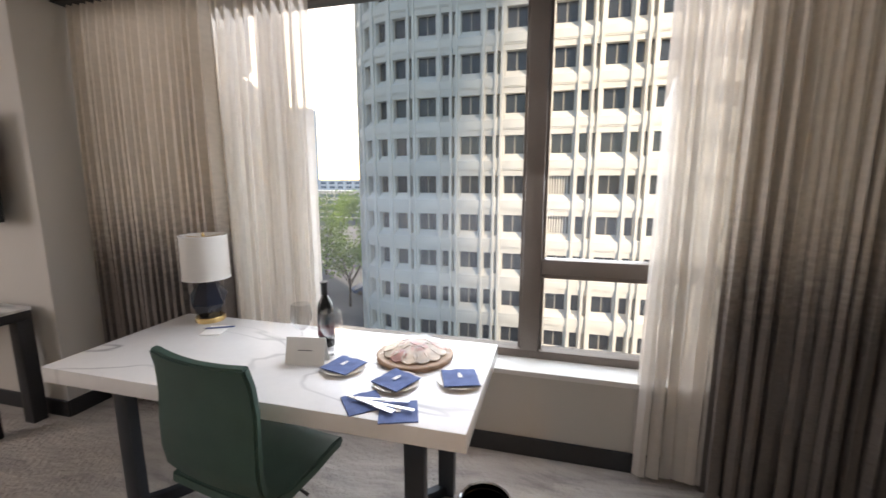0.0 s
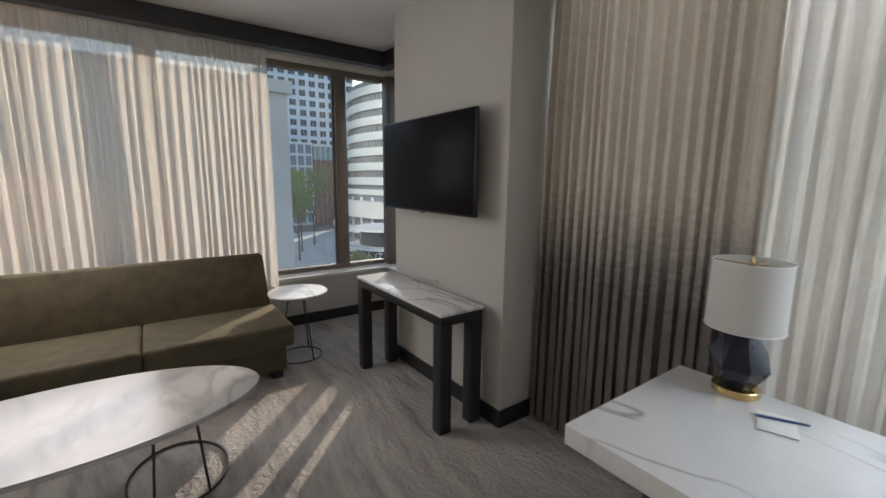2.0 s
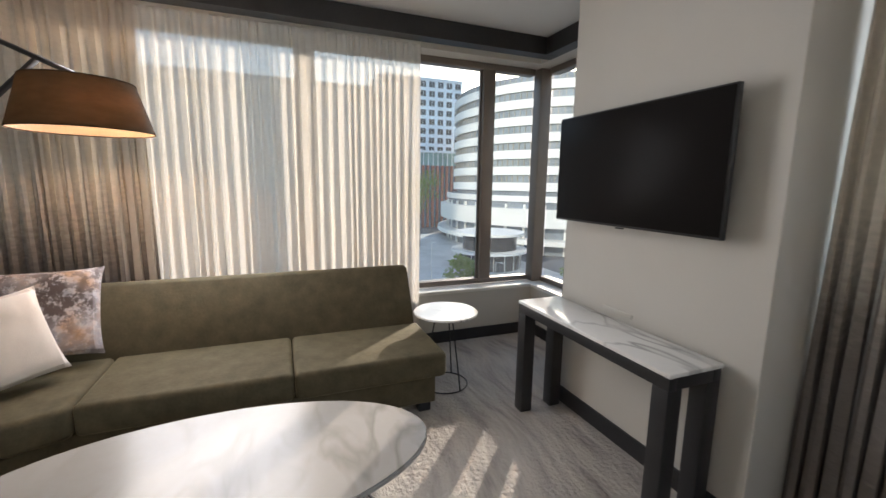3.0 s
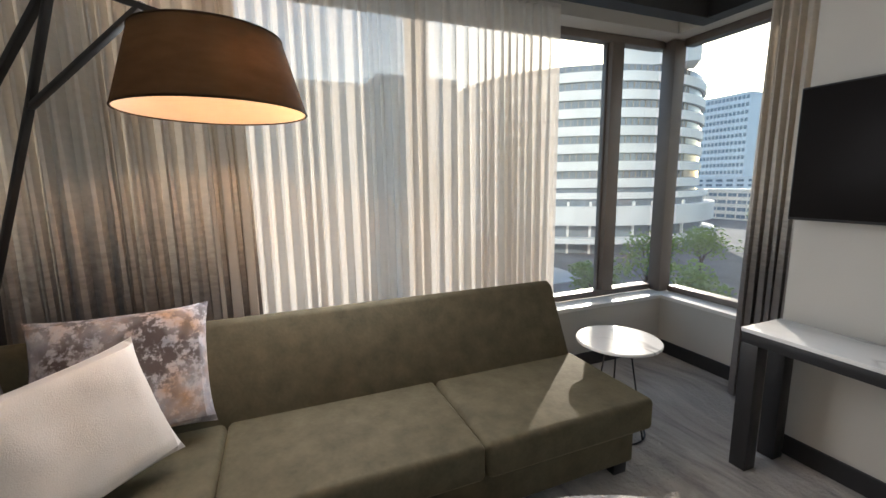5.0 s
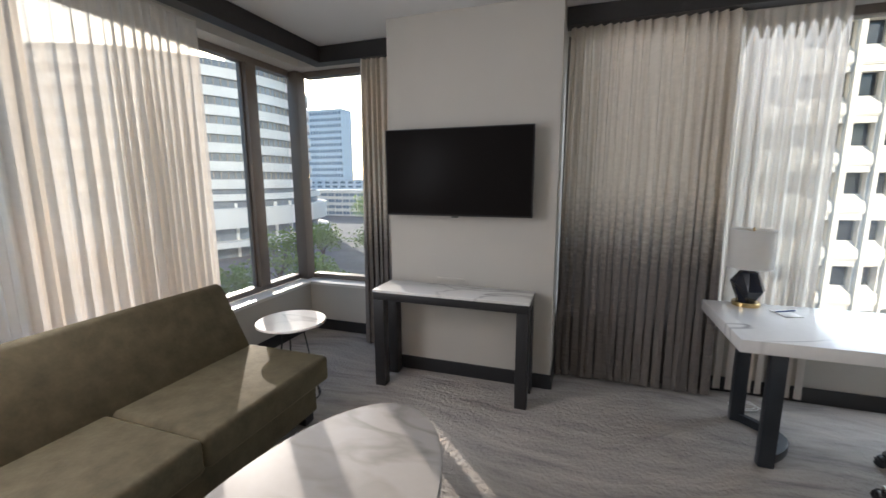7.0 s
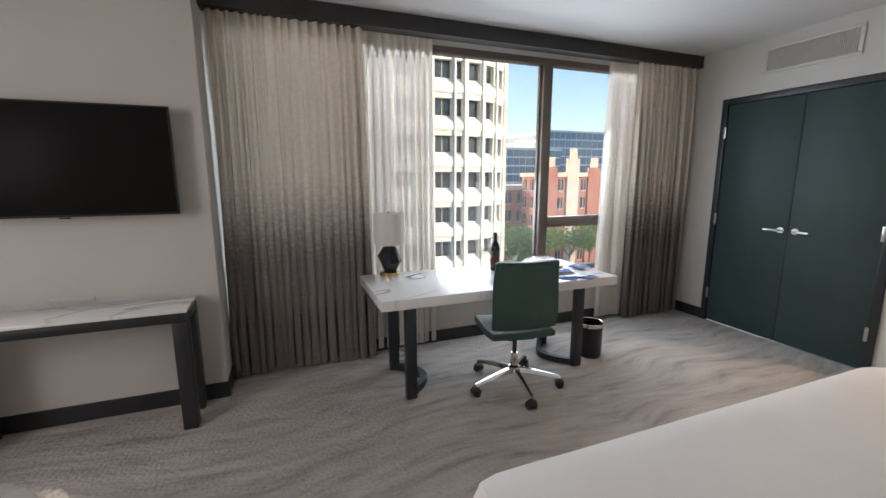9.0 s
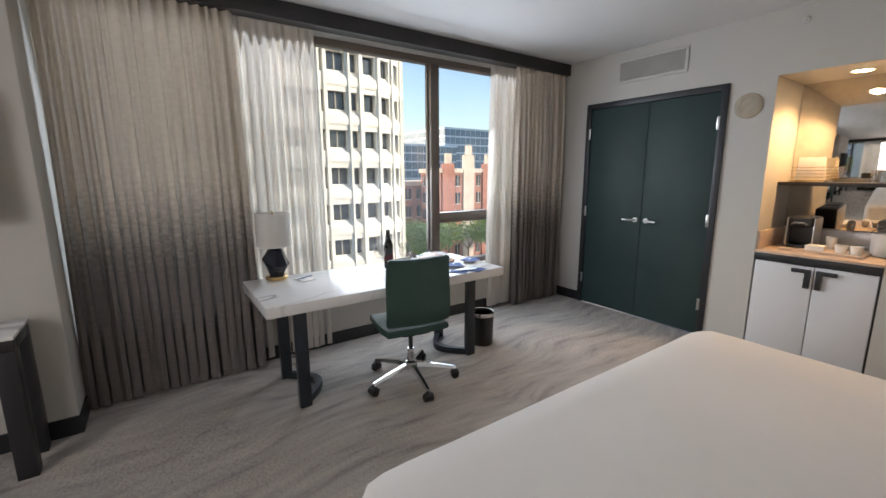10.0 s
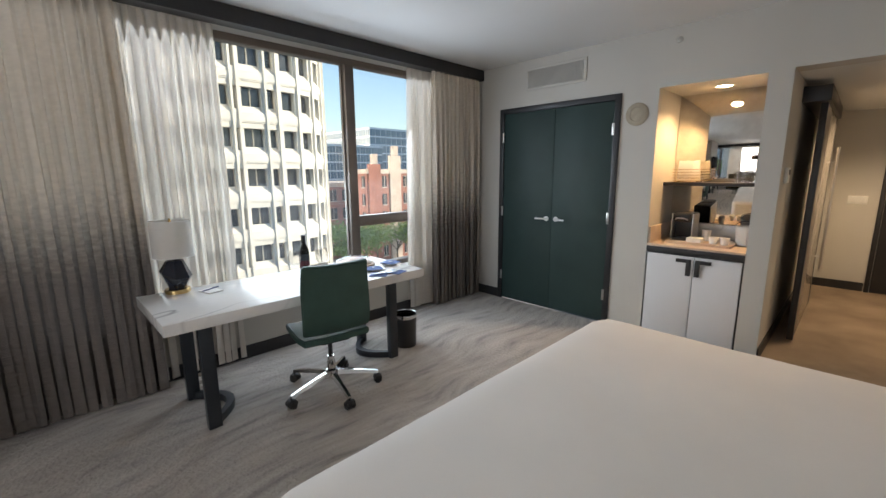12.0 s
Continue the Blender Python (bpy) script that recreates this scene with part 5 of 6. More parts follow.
for gx, gy in ((NB - 0.1, -0.86), (NB - 0.1, -0.95), (NB - 0.1, -1.03), (NB - 0.2, -0.92), (NB - 0.2, -1.01)):
    t = thing("tumbler", (gx, gy, 1.415), "clear drinking glass turned upside down on the shelf", "glass", "tumblers")
    part("body", lathe([(0.036, 0.0006), (0.034, 0.09), (0.030, 0.098), (0.0, 0.098), (0.0, 0.092), (0.031, 0.088), (0.0335, 0.0006), (0.036, 0.0006)], (gx, gy, 1.415), 28), WINE, t)
for k, (lx, ly) in enumerate(((XE + 0.30, -0.72),)):
    t = thing("downlight", (lx, ly, NIZ), "round recessed warm downlight in the niche top", "light")
    part("trim_ring", lathe([(0.07, -0.001), (0.075, -0.006), (0.06, -0.008), (0.058, -0.001), (0.07, -0.001)], (lx, ly, NIZ), 32), WHITEP, t)
    part("lens", lathe([(0.0, -0.002), (0.058, -0.003), (0.0575, -0.0045), (0.0, -0.0045)], (lx, ly, NIZ), 32), DOWNL, t, "glowing lens")
    lamp("downlight_light", "SPOT", look((lx, ly, NIZ - 0.02), (lx, ly, 0)), 36, (1.0, 0.62, 0.28), spot=140, radius=0.012)

# hall
th = thing("thermostat", (XE + 0.3, HALL_Y, 1.5), "small white thermostat on the hall corner wall", "thermostat")
part("housing", box(XE + 0.19, XE + 0.29, HALL_Y - 0.025, HALL_Y - 0.0005, 1.42, 1.54, 0.006), WHITEP, th)
part("display", box(XE + 0.2, XE + 0.28, HALL_Y - 0.0275, HALL_Y - 0.0255, 1.485, 1.525, 0.001), PLASTIC, th)
barn = thing("sliding_door", (1.7, -1.33, 0), "dark-edged sliding door on a black top rail with long steel pull", "door")
TAUPE = mat("taupe_lacquer", (0.36, 0.32, 0.28), 0.18, var=0.05, scale=2, fine=60)
part("panel", box(1.085, 2.50, -1.368, -1.328, 0.015, 2.06, 0.002), TAUPE, barn, "glossy taupe panel")
part("stile", box(1.04, 1.0845, -1.372, -1.324, 0.015, 2.06, 0.003), BLACK, barn, "black edge stile")
part("stile", box(2.5005, 2.53, -1.372, -1.324, 0.015, 2.06, 0.003), BLACK, barn, "black edge stile")
part("rail_cover", box(0.95, 2.7, -1.39, HALL_Y - 0.001, 2.065, 2.19, 0.004), BLACK, barn, "black track cover")
pull = part("pull_bar", rod((2.33, -1.425, 0.45), (2.33, -1.425, 1.75), 0.012, n=16), STEEL, barn, "long satin steel pull")
for z in (0.6, 1.6):
    part("stand_off", rod((2.33, -1.425, z), (2.33, -1.369, z), 0.008), STEEL, pull)
sw = thing("light_switch", (HALL_X, -1.62, 1.15), "white double switch plate at the hall's end", "switch")
part("plate", box(HALL_X - 0.008, HALL_X - 0.0005, -1.71, -1.53, 1.10, 1.20, 0.003), WHITEP, sw)
for y in (-1.67, -1.58):
    part("rocker", box(HALL_X - 0.012, HALL_X - 0.0085, y - 0.02, y + 0.02, 1.115, 1.185, 0.002), WHITEP, sw)
ent = thing("entry_door", (HALL_X, -2.25, 0), "dark stained entry door with a white notice at the hall's end", "door")
part("leaf", box(HALL_X - 0.03, HALL_X - 0.001, -2.75, -1.86, 0.005, 2.12, 0.003), BLACK, ent)
part("jamb", box(HALL_X - 0.04, HALL_X - 0.001, -1.855, -1.81, 0, 2.18, 0.003), BLACK, ent)
part("notice", box(HALL_X - 0.032, HALL_X - 0.0305, -2.13, -1.93, 1.0, 1.45), PAPER, ent, "white paper notice", smooth=False)
part("handle", tube([(HALL_X - 0.031, -1.93, 1.56), (HALL_X - 0.08, -1.93, 1.56), (HALL_X - 0.085, -2.05, 1.56)], 0.01), STEEL, ent, "steel door guard")
hl = thing("hall_downlight", (2.2, -2.0, HALL_Z), "round recessed warm downlight in the hall ceiling", "light")
part("trim_ring", lathe([(0.07, -0.001), (0.075, -0.006), (0.06, -0.008), (0.058, -0.001), (0.07, -0.001)], (2.2, -2.0, HALL_Z), 32), WHITEP, hl)
part("lens", lathe([(0.0, -0.002), (0.058, -0.003), (0.0575, -0.0045), (0.0, -0.0045)], (2.2, -2.0, HALL_Z), 32), DOWNL, hl, "glowing lens")
lamp("hall_light", "SPOT", look((2.2, -2.0, HALL_Z - 0.02), (2.2, -2.0, 0)), 52, (1.0, 0.74, 0.45), spot=150, radius=0.012)

# ---------- outside ----------
GZ = -15.0
CONC = mat("precast_concrete", (0.78, 0.735, 0.66), 0.85, var=0.10, scale=0.5, fine=12, bump=0.1)
PANE = mat("dark_office_glass", (0.045, 0.05, 0.055), 0.12, var=0.3, scale=0.25, fine=2)
MULL = mat("tan_window_metal", (0.36, 0.32, 0.26), 0.5, var=0.1, scale=2, fine=30)
ASPH = mat("street_asphalt", (0.16, 0.16, 0.165), 0.9, var=0.2, scale=0.15, fine=8)
# on the road this pale tone stands in for sunlight
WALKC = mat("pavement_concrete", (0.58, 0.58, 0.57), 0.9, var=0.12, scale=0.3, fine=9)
BRICK = mat("red_brick", (0.36, 0.155, 0.115), 0.9, var=0.15, scale=0.8, fine=20)
STONE = mat("pale_trim_stone", (0.55, 0.45, 0.38), 0.85, var=0.1, scale=0.6, fine=14)
BLUEB = mat("blue_grey_cladding", (0.70, 0.77, 0.85), 0.5, var=0.06, scale=0.2, fine=4)
BGLASS = mat("blue_tower_glass", (0.16, 0.24, 0.33), 0.1, var=0.25, scale=0.12, fine=1.5)
BANDC = mat("pale_band_concrete", (0.88, 0.85, 0.80), 0.7, var=0.06, scale=0.2, fine=6)
LEAF = mat("tree_leaves", (0.22, 0.32, 0.11), 0.7, var=0.45, scale=1.5, fine=12)
LEAF2 = mat("dark_tree_leaves", (0.05, 0.11, 0.045), 0.7, var=0.45, scale=1.5, fine=12)
BARK = mat("tree_bark", (0.10, 0.075, 0.055), 0.95, var=0.25, scale=3, fine=20)
for leaf_mat in (LEAF, LEAF2):
    # thin leaves glow when the sun is behind them
    lt = leaf_mat.node_tree
    tl_ = lt.nodes.new("ShaderNodeBsdfTranslucent")
    tl_.inputs[0].default_value = (0.26, 0.40, 0.07, 1)
    lm = lt.nodes.new("ShaderNodeMixShader")
    lm.inputs[0].default_value = 0.45
    lt.links.new(lt.nodes["Principled BSDF"].outputs[0], lm.inputs[1])
    lt.links.new(tl_.outputs[0], lm.inputs[2])
    lt.links.new(lm.outputs[0], lt.nodes["Material Output"].inputs[0])
GREYW = mat("grey_render_wall", (0.66, 0.65, 0.63), 0.9, var=0.08, scale=0.3, fine=8)

tagged(part("ground", box(-900, 900, -900, 900, GZ - 0.5, GZ), ASPH, None, "", False), "grey asphalt street level reaching the horizon", "ground", kind="structure")
# kerbed pavements of the side street to the west and the plaza
tagged(part("pavement", box(-57.9, -30, 19.0, 24.5, GZ - 0.1, GZ + 0.14, 0.03), WALKC, None, "", False), "pale concrete pavement along the side street", "pavement", kind="structure")
tagged(part("pavement", box(-130, -58, 19.0, 48, GZ - 0.1, GZ + 0.14, 0.03), WALKC, None, "", False), "pale concrete plaza before the towers", "pavement", kind="structure")
# pale strip over the asphalt; the street's sunlight is put into its colour
tagged(part("road", box(-140, -20, 10.2, 18.8, GZ + 0.002, GZ + 0.02), WALKC, None, "", False), "street strip in a pale colour standing in for sunlight", "road", kind="structure")


def link(name, me, parent, m):
    ob = new(name, me)
    ob.parent = parent
    ob.matrix_local = m
    return ob


def mesh_of(bm, material, name):
    bmesh.ops.recalc_face_normals(bm, faces=bm.faces)
    me = bpy.data.meshes.new(name)
    bm.to_mesh(me)
    bm.free()
    me.materials.append(material)
    return me


# the pale office tower across the street: ribbed precast bays with deep-set windows, rounded ends
def office_tower():
    ST, BAY, Y0, X0, X1, R = 3.5, 4.0, 37.0, -14.6, 13.4, 8.0
    storeys = 13
    base = GZ
    tower = thing("office_tower", ((X0 + X1) / 2, Y0 + 12, base), "pale ribbed concrete office tower with rows of deep-set windows", "building")
    off = Vector(ROOT[tower.name])
    # core
    arc = lambda cx, a0, a1: [(cx + (R - 0.9) * math.cos(radians(a)), Y0 + R + (R - 0.9) * math.sin(radians(a))) for a in range(a0, a1 + 1, 10)]
    plan = arc(X0, 180, 270) + arc(X1, 270, 360) + [(X1 + R - 0.9, Y0 + 26), (X0 - R + 0.9, Y0 + 26)]
    part("wall", prism(plan, base, base + storeys * ST), CONC, tower, smooth=False)
    part("roof", prism(plan, base + storeys * ST + 0.01, base + storeys * ST + 0.6), CONC, tower, smooth=False)

    def cell(width, wide, louvre=False):
        """Concrete of one bay and one storey: ribs, spandrel with sloping sill, head; origin at its left foot, outward is -y."""
        bm = bmesh.new()
        rib = 0.2
        for rx in (0.1, 0.62) if wide else (0.1,):
            box(rx - rib / 2, rx + rib / 2, -0.1, 0.9, 0, ST, bm=bm)
        x0, x1 = (0.72, width) if wide else (0.2, width)
        # spandrel band with a joint, then a sill that slopes in to the glass
        box(x0, x1, 0.05, 0.9, 0.0, 0.82, bm=bm)
        box(x0, x1, 0.0, 0.06, 0.12, 0.55, bm=bm)
        own = bmesh.new()
        vs = [own.verts.new(p) for p in ((x0, 0.05, 0.82), (x1, 0.05, 0.82), (x1, 0.62, 1.45), (x0, 0.62, 1.45), (x0, 0.62, 0.82), (x1, 0.62, 0.82))]
        for f in ((0, 1, 2, 3), (0, 4, 5, 1), (1, 5, 2), (0, 3, 4), (3, 2, 5, 4)):
            own.faces.new([vs[i] for i in f])
        merge(bm, own)
        box(x0, x1, 0.12, 0.9, 3.02, ST, bm=bm)
        side = 0.21 if wide else 0.1
        box(x1 - side, x1, 0.16, 0.9, 0.82, 3.02, bm=bm)
        box(x0, x0 + side, 0.16, 0.9, 0.82, 3.02, bm=bm)
        if wide:
            box(0.2, 0.52, 0.06, 0.9, 0.0, 1.1, bm=bm)
            box(0.2, 0.52, 0.12, 0.9, 3.02, ST, bm=bm)
        return mesh_of(bm, CONC, "facade_panel")

    wide = cell(BAY - 1.1, True)
    narrow = cell(1.1, False)
    def window_mesh(w0, w1, bars):
        bm = box(w0, w1, 0.66, 0.72, 1.4, 3.05)
        return mesh_of(bm, PANE, "window"), mesh_of(bars, MULL, "window_frame")
    fw = box(1.76, 1.86, 0.58, 0.70, 1.42, 3.03)
    box(0.93, 0.99, 0.6, 0.7, 1.42, 3.03, bm=fw)
    box(2.63, 2.69, 0.6, 0.7, 1.42, 3.03, bm=fw)
    win_w = window_mesh(0.92, 2.70, fw)
    fn = box(0.3, 0.35, 0.6, 0.7, 1.42, 3.03)
    box(0.95, 1.0, 0.6, 0.7, 1.42, 3.03, bm=fn)
    win_n = window_mesh(0.3, 1.0, fn)
    lv = bmesh.new()
    for r in range(9):
        for c in range(7):
            box(1.02 + c * 0.225, 1.02 + c * 0.225 + 0.11, 0.5, 0.55, 1.35 + r * 0.19, 1.35 + r * 0.19 + 0.15, bm=lv)
        box(1.0, 2.6, 0.52, 0.6, 1.30 + r * 0.19, 1.34 + r * 0.19, bm=lv)
    louvre = mesh_of(lv, CONC, "louvre")
    places = []
    for k in range(7):
        places.append((Matrix.Translation((X0 + k * BAY, Y0, 0)), "w"))
        places.append((Matrix.Translation((X0 + k * BAY + BAY - 1.1, Y0, 0)), "n"))
    # rounded ends in narrow flat bays
    for side in (-1, 1):
        for k in range(6):
            ang = radians(270 + side * (k + 0.0) * 15) if side > 0 else radians(270 - (k + 1) * 15)
            cx = X1 if side > 0 else X0
            px, py = cx + R * math.cos(ang), Y0 + R + R * math.sin(ang)
            turn = ang + math.pi / 2 + radians(7.5)
            places.append((Matrix.Translation((px, py, 0)) @ Matrix.Rotation(turn, 4, "Z") @ Matrix.Diagonal((1.9, 1, 1, 1)), "n"))
    shift = Matrix.Translation(-off)
    for m, kind in places:
        for s in range(storeys):
            mm = shift @ Matrix.Translation((0, 0, base + s * ST)) @ m
            link("facade_panel", wide if kind == "w" else narrow, tower, mm)
            col = (m.translation.x - X0) / BAY
            if kind == "w" and 2.5 < col < 3.5 and s in (3, 4):
                link("louvre", louvre, tower, mm)
            pane, fr = win_w if kind == "w" else win_n
            p = link("window", pane, tower, mm)
            f = link("window_frame", fr, p, Matrix())


office_tower()


def block(name, label, x0, x1, y0, y1, z1, wall, glass, nx, nz, faces="y", inset=0.25, fill=(0.55, 0.6), stone=None, foot=GZ):
    """A far building: body, roof edge and its own rows of windows on the face that shows."""
    t = thing(name, ((x0 + x1) / 2, (y0 + y1) / 2, foot), label, "building")
    part("wall", box(x0, x1, y0, y1, foot, z1), wall, t, smooth=False)
    part("roof", box(x0 - 0.3, x1 + 0.3, y0 - 0.3, y1 + 0.3, z1 + 0.01, z1 + 0.8), stone or wall, t, smooth=False)
    off = Vector(ROOT[t.name])
    sh = (z1 - foot) / nz
    for f in faces:
        u0, u1 = (x0, x1) if f in "yn" else (y0, y1)
        su = (u1 - u0) / nx if f in "yn" else (u1 - u0) / max(1, round((u1 - u0) / ((x1 - x0) / nx)))
        n = round((u1 - u0) / su)
        w, h = su * fill[0], sh * fill[1]
        pane = mesh_of(box(-w / 2, w / 2, -0.05, 0.05, 0, h), glass, "window")
        fb = box(-w / 2 - 0.08, w / 2 + 0.08, -0.1, -0.051, -0.15, 0.0)
        box(-0.04, 0.04, -0.09, -0.051, 0.0, h, bm=fb)
        sill = mesh_of(fb, stone or wall, "window_sill")
        for i in range(n):
            for k in range(nz):
                z = foot + (k + 0.25) * sh
                u = u0 + (i + 0.5) * su
                if f == "y":
                    m = Matrix.Translation((u, y0 - 0.04, z))
                elif f == "w":
                    m = Matrix.Translation((x0 - 0.04, u, z)) @ Matrix.Rotation(radians(-90), 4, "Z")
                else:
                    m = Matrix.Translation((x1 + 0.04, u, z)) @ Matrix.Rotation(radians(90), 4, "Z")
                m = Matrix.Translation(-off) @ m
                p = link("window", pane, t, m)
                link("window_sill", sill, p, Matrix())
    return t


# east of the tower: red brick blocks, the stepped brick front and the glass block behind
block("brick_building", "red brick block with pale stone bands and rows of windows", 36, 62, 70, 90, -1.0, BRICK, PANE, 9, 4, "yw", stone=STONE)
gb = block("brick_building", "red brick front with pale stepped gables", 40, 68, 62, 69, 1.5, BRICK, PANE, 11, 5, "yw", fill=(0.4, 0.62), stone=STONE)
goff = Vector(ROOT[gb.name])
for k in range(6):
    x = 41.5 + k * 4.8
    part("gable", prism([(x - 1.3, 61.6), (x + 1.3, 61.6), (x + 1.3, 62.2), (x - 1.3, 62.2)], GZ, 3.2 + (k % 2) * 1.6), STONE if k % 2 else BRICK, gb, smooth=False)
    part("gable_tip", prism([(x - 0.6, 61.5), (x + 0.6, 61.5), (x + 0.6, 62.2), (x - 0.6, 62.2)], 3.2 + (k % 2) * 1.6 + 0.01, 5.0 + (k % 2) * 1.6), STONE, gb, smooth=False)
block("glass_building", "blue glass office block with a lower wing", 80, 109, 150, 190, 12.5, BLUEB, BGLASS, 10, 8, "yw", fill=(0.9, 0.82))
block("glass_building", "pale glass office block with rooftop plant", 104, 136, 152, 195, 20.5, BLUEB, BGLASS, 11, 10, "yw", fill=(0.86, 0.8))


STRIPG = mat("grey_strip_glass", (0.26, 0.29, 0.32), 0.15, var=0.2, scale=0.15, fine=2)


# west: round banded tower on its podium
def round_tower():
    cx, cy, R = -110.0, 83.0, 35.0
    t = thing("round_tower", (cx, cy, GZ), "round office tower with pale bands between strips of glass", "building")
    part("core", lathe([(R - 0.6, 0), (R - 0.6, 41.6), (0, 41.8)], (cx, cy, GZ), 72), STRIPG, t, smooth=False)
    for k in range(7):
        z = 14.9 + k * 3.85
        part("band", lathe([(R - 0.5, z), (R + 0.2, z), (R + 0.2, z + 2.05), (R - 0.5, z + 2.05), (R - 0.5, z)], (cx, cy, GZ), 72), BANDC, t)
    for z, out, h in ((2.6, 5.0, 1.2), (6.6, 4.0, 4.2), (12.4, 2.2, 1.4)):
        part("podium_tier", lathe([(R, z), (R + out, z), (R + out, z + h), (R, z + h), (R, z)], (cx, cy, GZ), 72), BANDC, t)
    part("podium_glass", lathe([(R + 1.5, 0), (R + 1.5, 14.0), (0, 14.1)], (cx, cy, GZ), 72), STRIPG, t)
    # box added on the roof only to block the sun from the desk window
    away = Matrix.Translation((0, 0, GZ)) @ Matrix.Rotation(radians(46.5), 4, "Z")
    part("sun_blocker", box(-1.8, 14.0, 110, 118, 41.85, 54.0, m=away), BANDC, t, smooth=False)
    mul = mesh_of(box(-0.1, 0.1, -0.1, 0.1, 0, 26.5), MULL, "mullion")
    post = mesh_of(box(-0.25, 0.25, -0.25, 0.25, 0, 11.8), BANDC, "post")
    for k in range(60):
        a = radians(225 + k * 2.5)
        link("mullion", mul, t, Matrix.Translation((R * math.cos(a) * 0.986, R * math.sin(a) * 0.986, 14.9)) @ Matrix.Rotation(a + math.pi / 2, 4, "Z"))
        if k % 3 == 0:
            link("post", post, t, Matrix.Translation(((R + 1.9) * math.cos(a), (R + 1.9) * math.sin(a), 0)) @ Matrix.Rotation(a, 4, "Z"))


round_tower()
block("civic_tower", "pale blue-grey tower with a grid of square windows", -185, -158, 36, 68, 40, BLUEB, PANE, 8, 16, "x", fill=(0.62, 0.62))
block("civic_tower", "low pale wing with a columned entrance", -170, -150, 30, 48.5, 13, BLUEB, BGLASS, 8, 7, "x", fill=(0.7, 0.8))
block("grey_building", "plain grey concrete building corner beside the street", -58, -32, -34.0, 8.0, 7.0, GREYW, GREYW, 6, 7, "y", fill=(0.1, 0.05))
block("far_tower", "hazy blue tower far behind the trees", -288, -246, 380, 400, 74, BLUEB, BGLASS, 12, 14, "y", fill=(0.7, 0.5))
block("far_building", "low far city block", -320, -20, 300, 320, 2, BLUEB, BGLASS, 40, 5, "y", fill=(0.6, 0.5))
block("far_building", "pale low block beyond the trees", -150, -62, 170, 184, -3.5, BANDC, BGLASS, 22, 4, "y", fill=(0.86, 0.5))


# brick-columned atrium under a glazed top storey, between the civic tower and the round tower
def atrium():
    t = thing("atrium_building", (-151, 55, GZ), "glazed atrium front with red brick columns and teal glass top", "building")
    part("wall", box(-168, -151, 49.0, 63.0, GZ, 8.0), BGLASS, t, "dark glass behind the columns", smooth=False)
    part("top_storey", box(-168, -150.2, 48.8, 63.2, 8.01, 12.6), TEALG, t, "teal glass top storey", smooth=False)
    part("roof", box(-168.5, -149.2, 48.6, 63.6, 12.61, 13.4), BLUEB, t, smooth=False)
    for k in range(8):
        y = 49.6 + k * 1.9
        part("column", box(-150.9, -150.0, y - 0.42, y + 0.42, GZ, 8.0), BRICK, t, "red brick column", smooth=False)
        part("mullion", box(-150.19, -149.95, y - 0.12, y + 0.12, 8.02, 12.58), BLUEB, t, smooth=False)


TEALG = mat("teal_glass", (0.22, 0.36, 0.36), 0.12, var=0.2, scale=0.2, fine=2)
atrium()


# glazed pavilion with two flat canopies on the plaza
def pavilion():
    cx, cy = -76.0, 38.5
    t = thing("pavilion", (cx, cy, GZ), "glazed street pavilion with two pale flat canopies", "pavilion")
    part("glass_drum", lathe([(6.2, 0), (6.2, 3.3), (5.4, 3.3), (5.4, 6.6), (0, 6.7)], (cx, cy, GZ + 0.14), 48), PANE, t, "dark glass wall", False)
    for r, z in ((7.6, 3.2), (6.8, 6.6)):
        part("canopy", lathe([(0.1, z), (r, z), (r, z + 0.45), (0.1, z + 0.5)], (cx, cy, GZ + 0.14), 48), BANDC, t, "", False)
    for k in range(18):
        a = radians(k * 20)
        part("post", rod((cx + 6.3 * math.cos(a), cy + 6.3 * math.sin(a), GZ + 0.14), (cx + 6.3 * math.cos(a), cy + 6.3 * math.sin(a), GZ + 3.35), 0.09, 0.09, 8), GREYW, t)


pavilion()


def tree(x, y, h, r, seed, leaf, label):
    rnd = random.Random(seed)
    t = thing("tree", (x, y, GZ), label, "tree", "street trees")
    bm = rod((x, y, GZ), (x + 0.1, y, GZ + h * 0.45), 0.2, 0.12, 9)
    tips = []
    for k in range(7):
        a, up = rnd.uniform(0, 6.28), rnd.uniform(0.55, 0.95)
        q = (x + r * 0.6 * math.cos(a), y + r * 0.6 * math.sin(a), GZ + h * up)
        rod((x + 0.1, y, GZ + h * rnd.uniform(0.3, 0.45)), q, 0.09, 0.03, 6, bm=bm)
        tips.append(q)
    part("trunk", bm, BARK, t)
    verts, faces = [], []
    for k in range(1500):
        c = tips[k % 7]
        v = Vector((rnd.gauss(0, 1), rnd.gauss(0, 1), rnd.gauss(0, 1)))
        v = v.normalized() * r * 0.62 * rnd.random() ** 0.5
        p = Vector((c[0] + v.x, c[1] + v.y, c[2] + v.z * 0.75))
        s = rnd.uniform(0.16, 0.36)
        d = Vector((rnd.uniform(-1, 1), rnd.uniform(-1, 1), rnd.uniform(-0.6, 0.6))).normalized()
        e = d.cross(Vector((rnd.uniform(-1, 1), rnd.uniform(-1, 1), rnd.uniform(-1, 1)))).normalized()
        n = len(verts)
        verts += [p - d * s, p + e * s * 0.5, p + d * s, p - e * s * 0.5]
        faces.append((n, n + 1, n + 2, n + 3))
    me = bpy.data.meshes.new("crown")
    me.from_pydata([v - ROOT[t.name] for v in verts], [], faces)
    me.materials.append(leaf)
    c = new("crown", me)
    c.parent = t


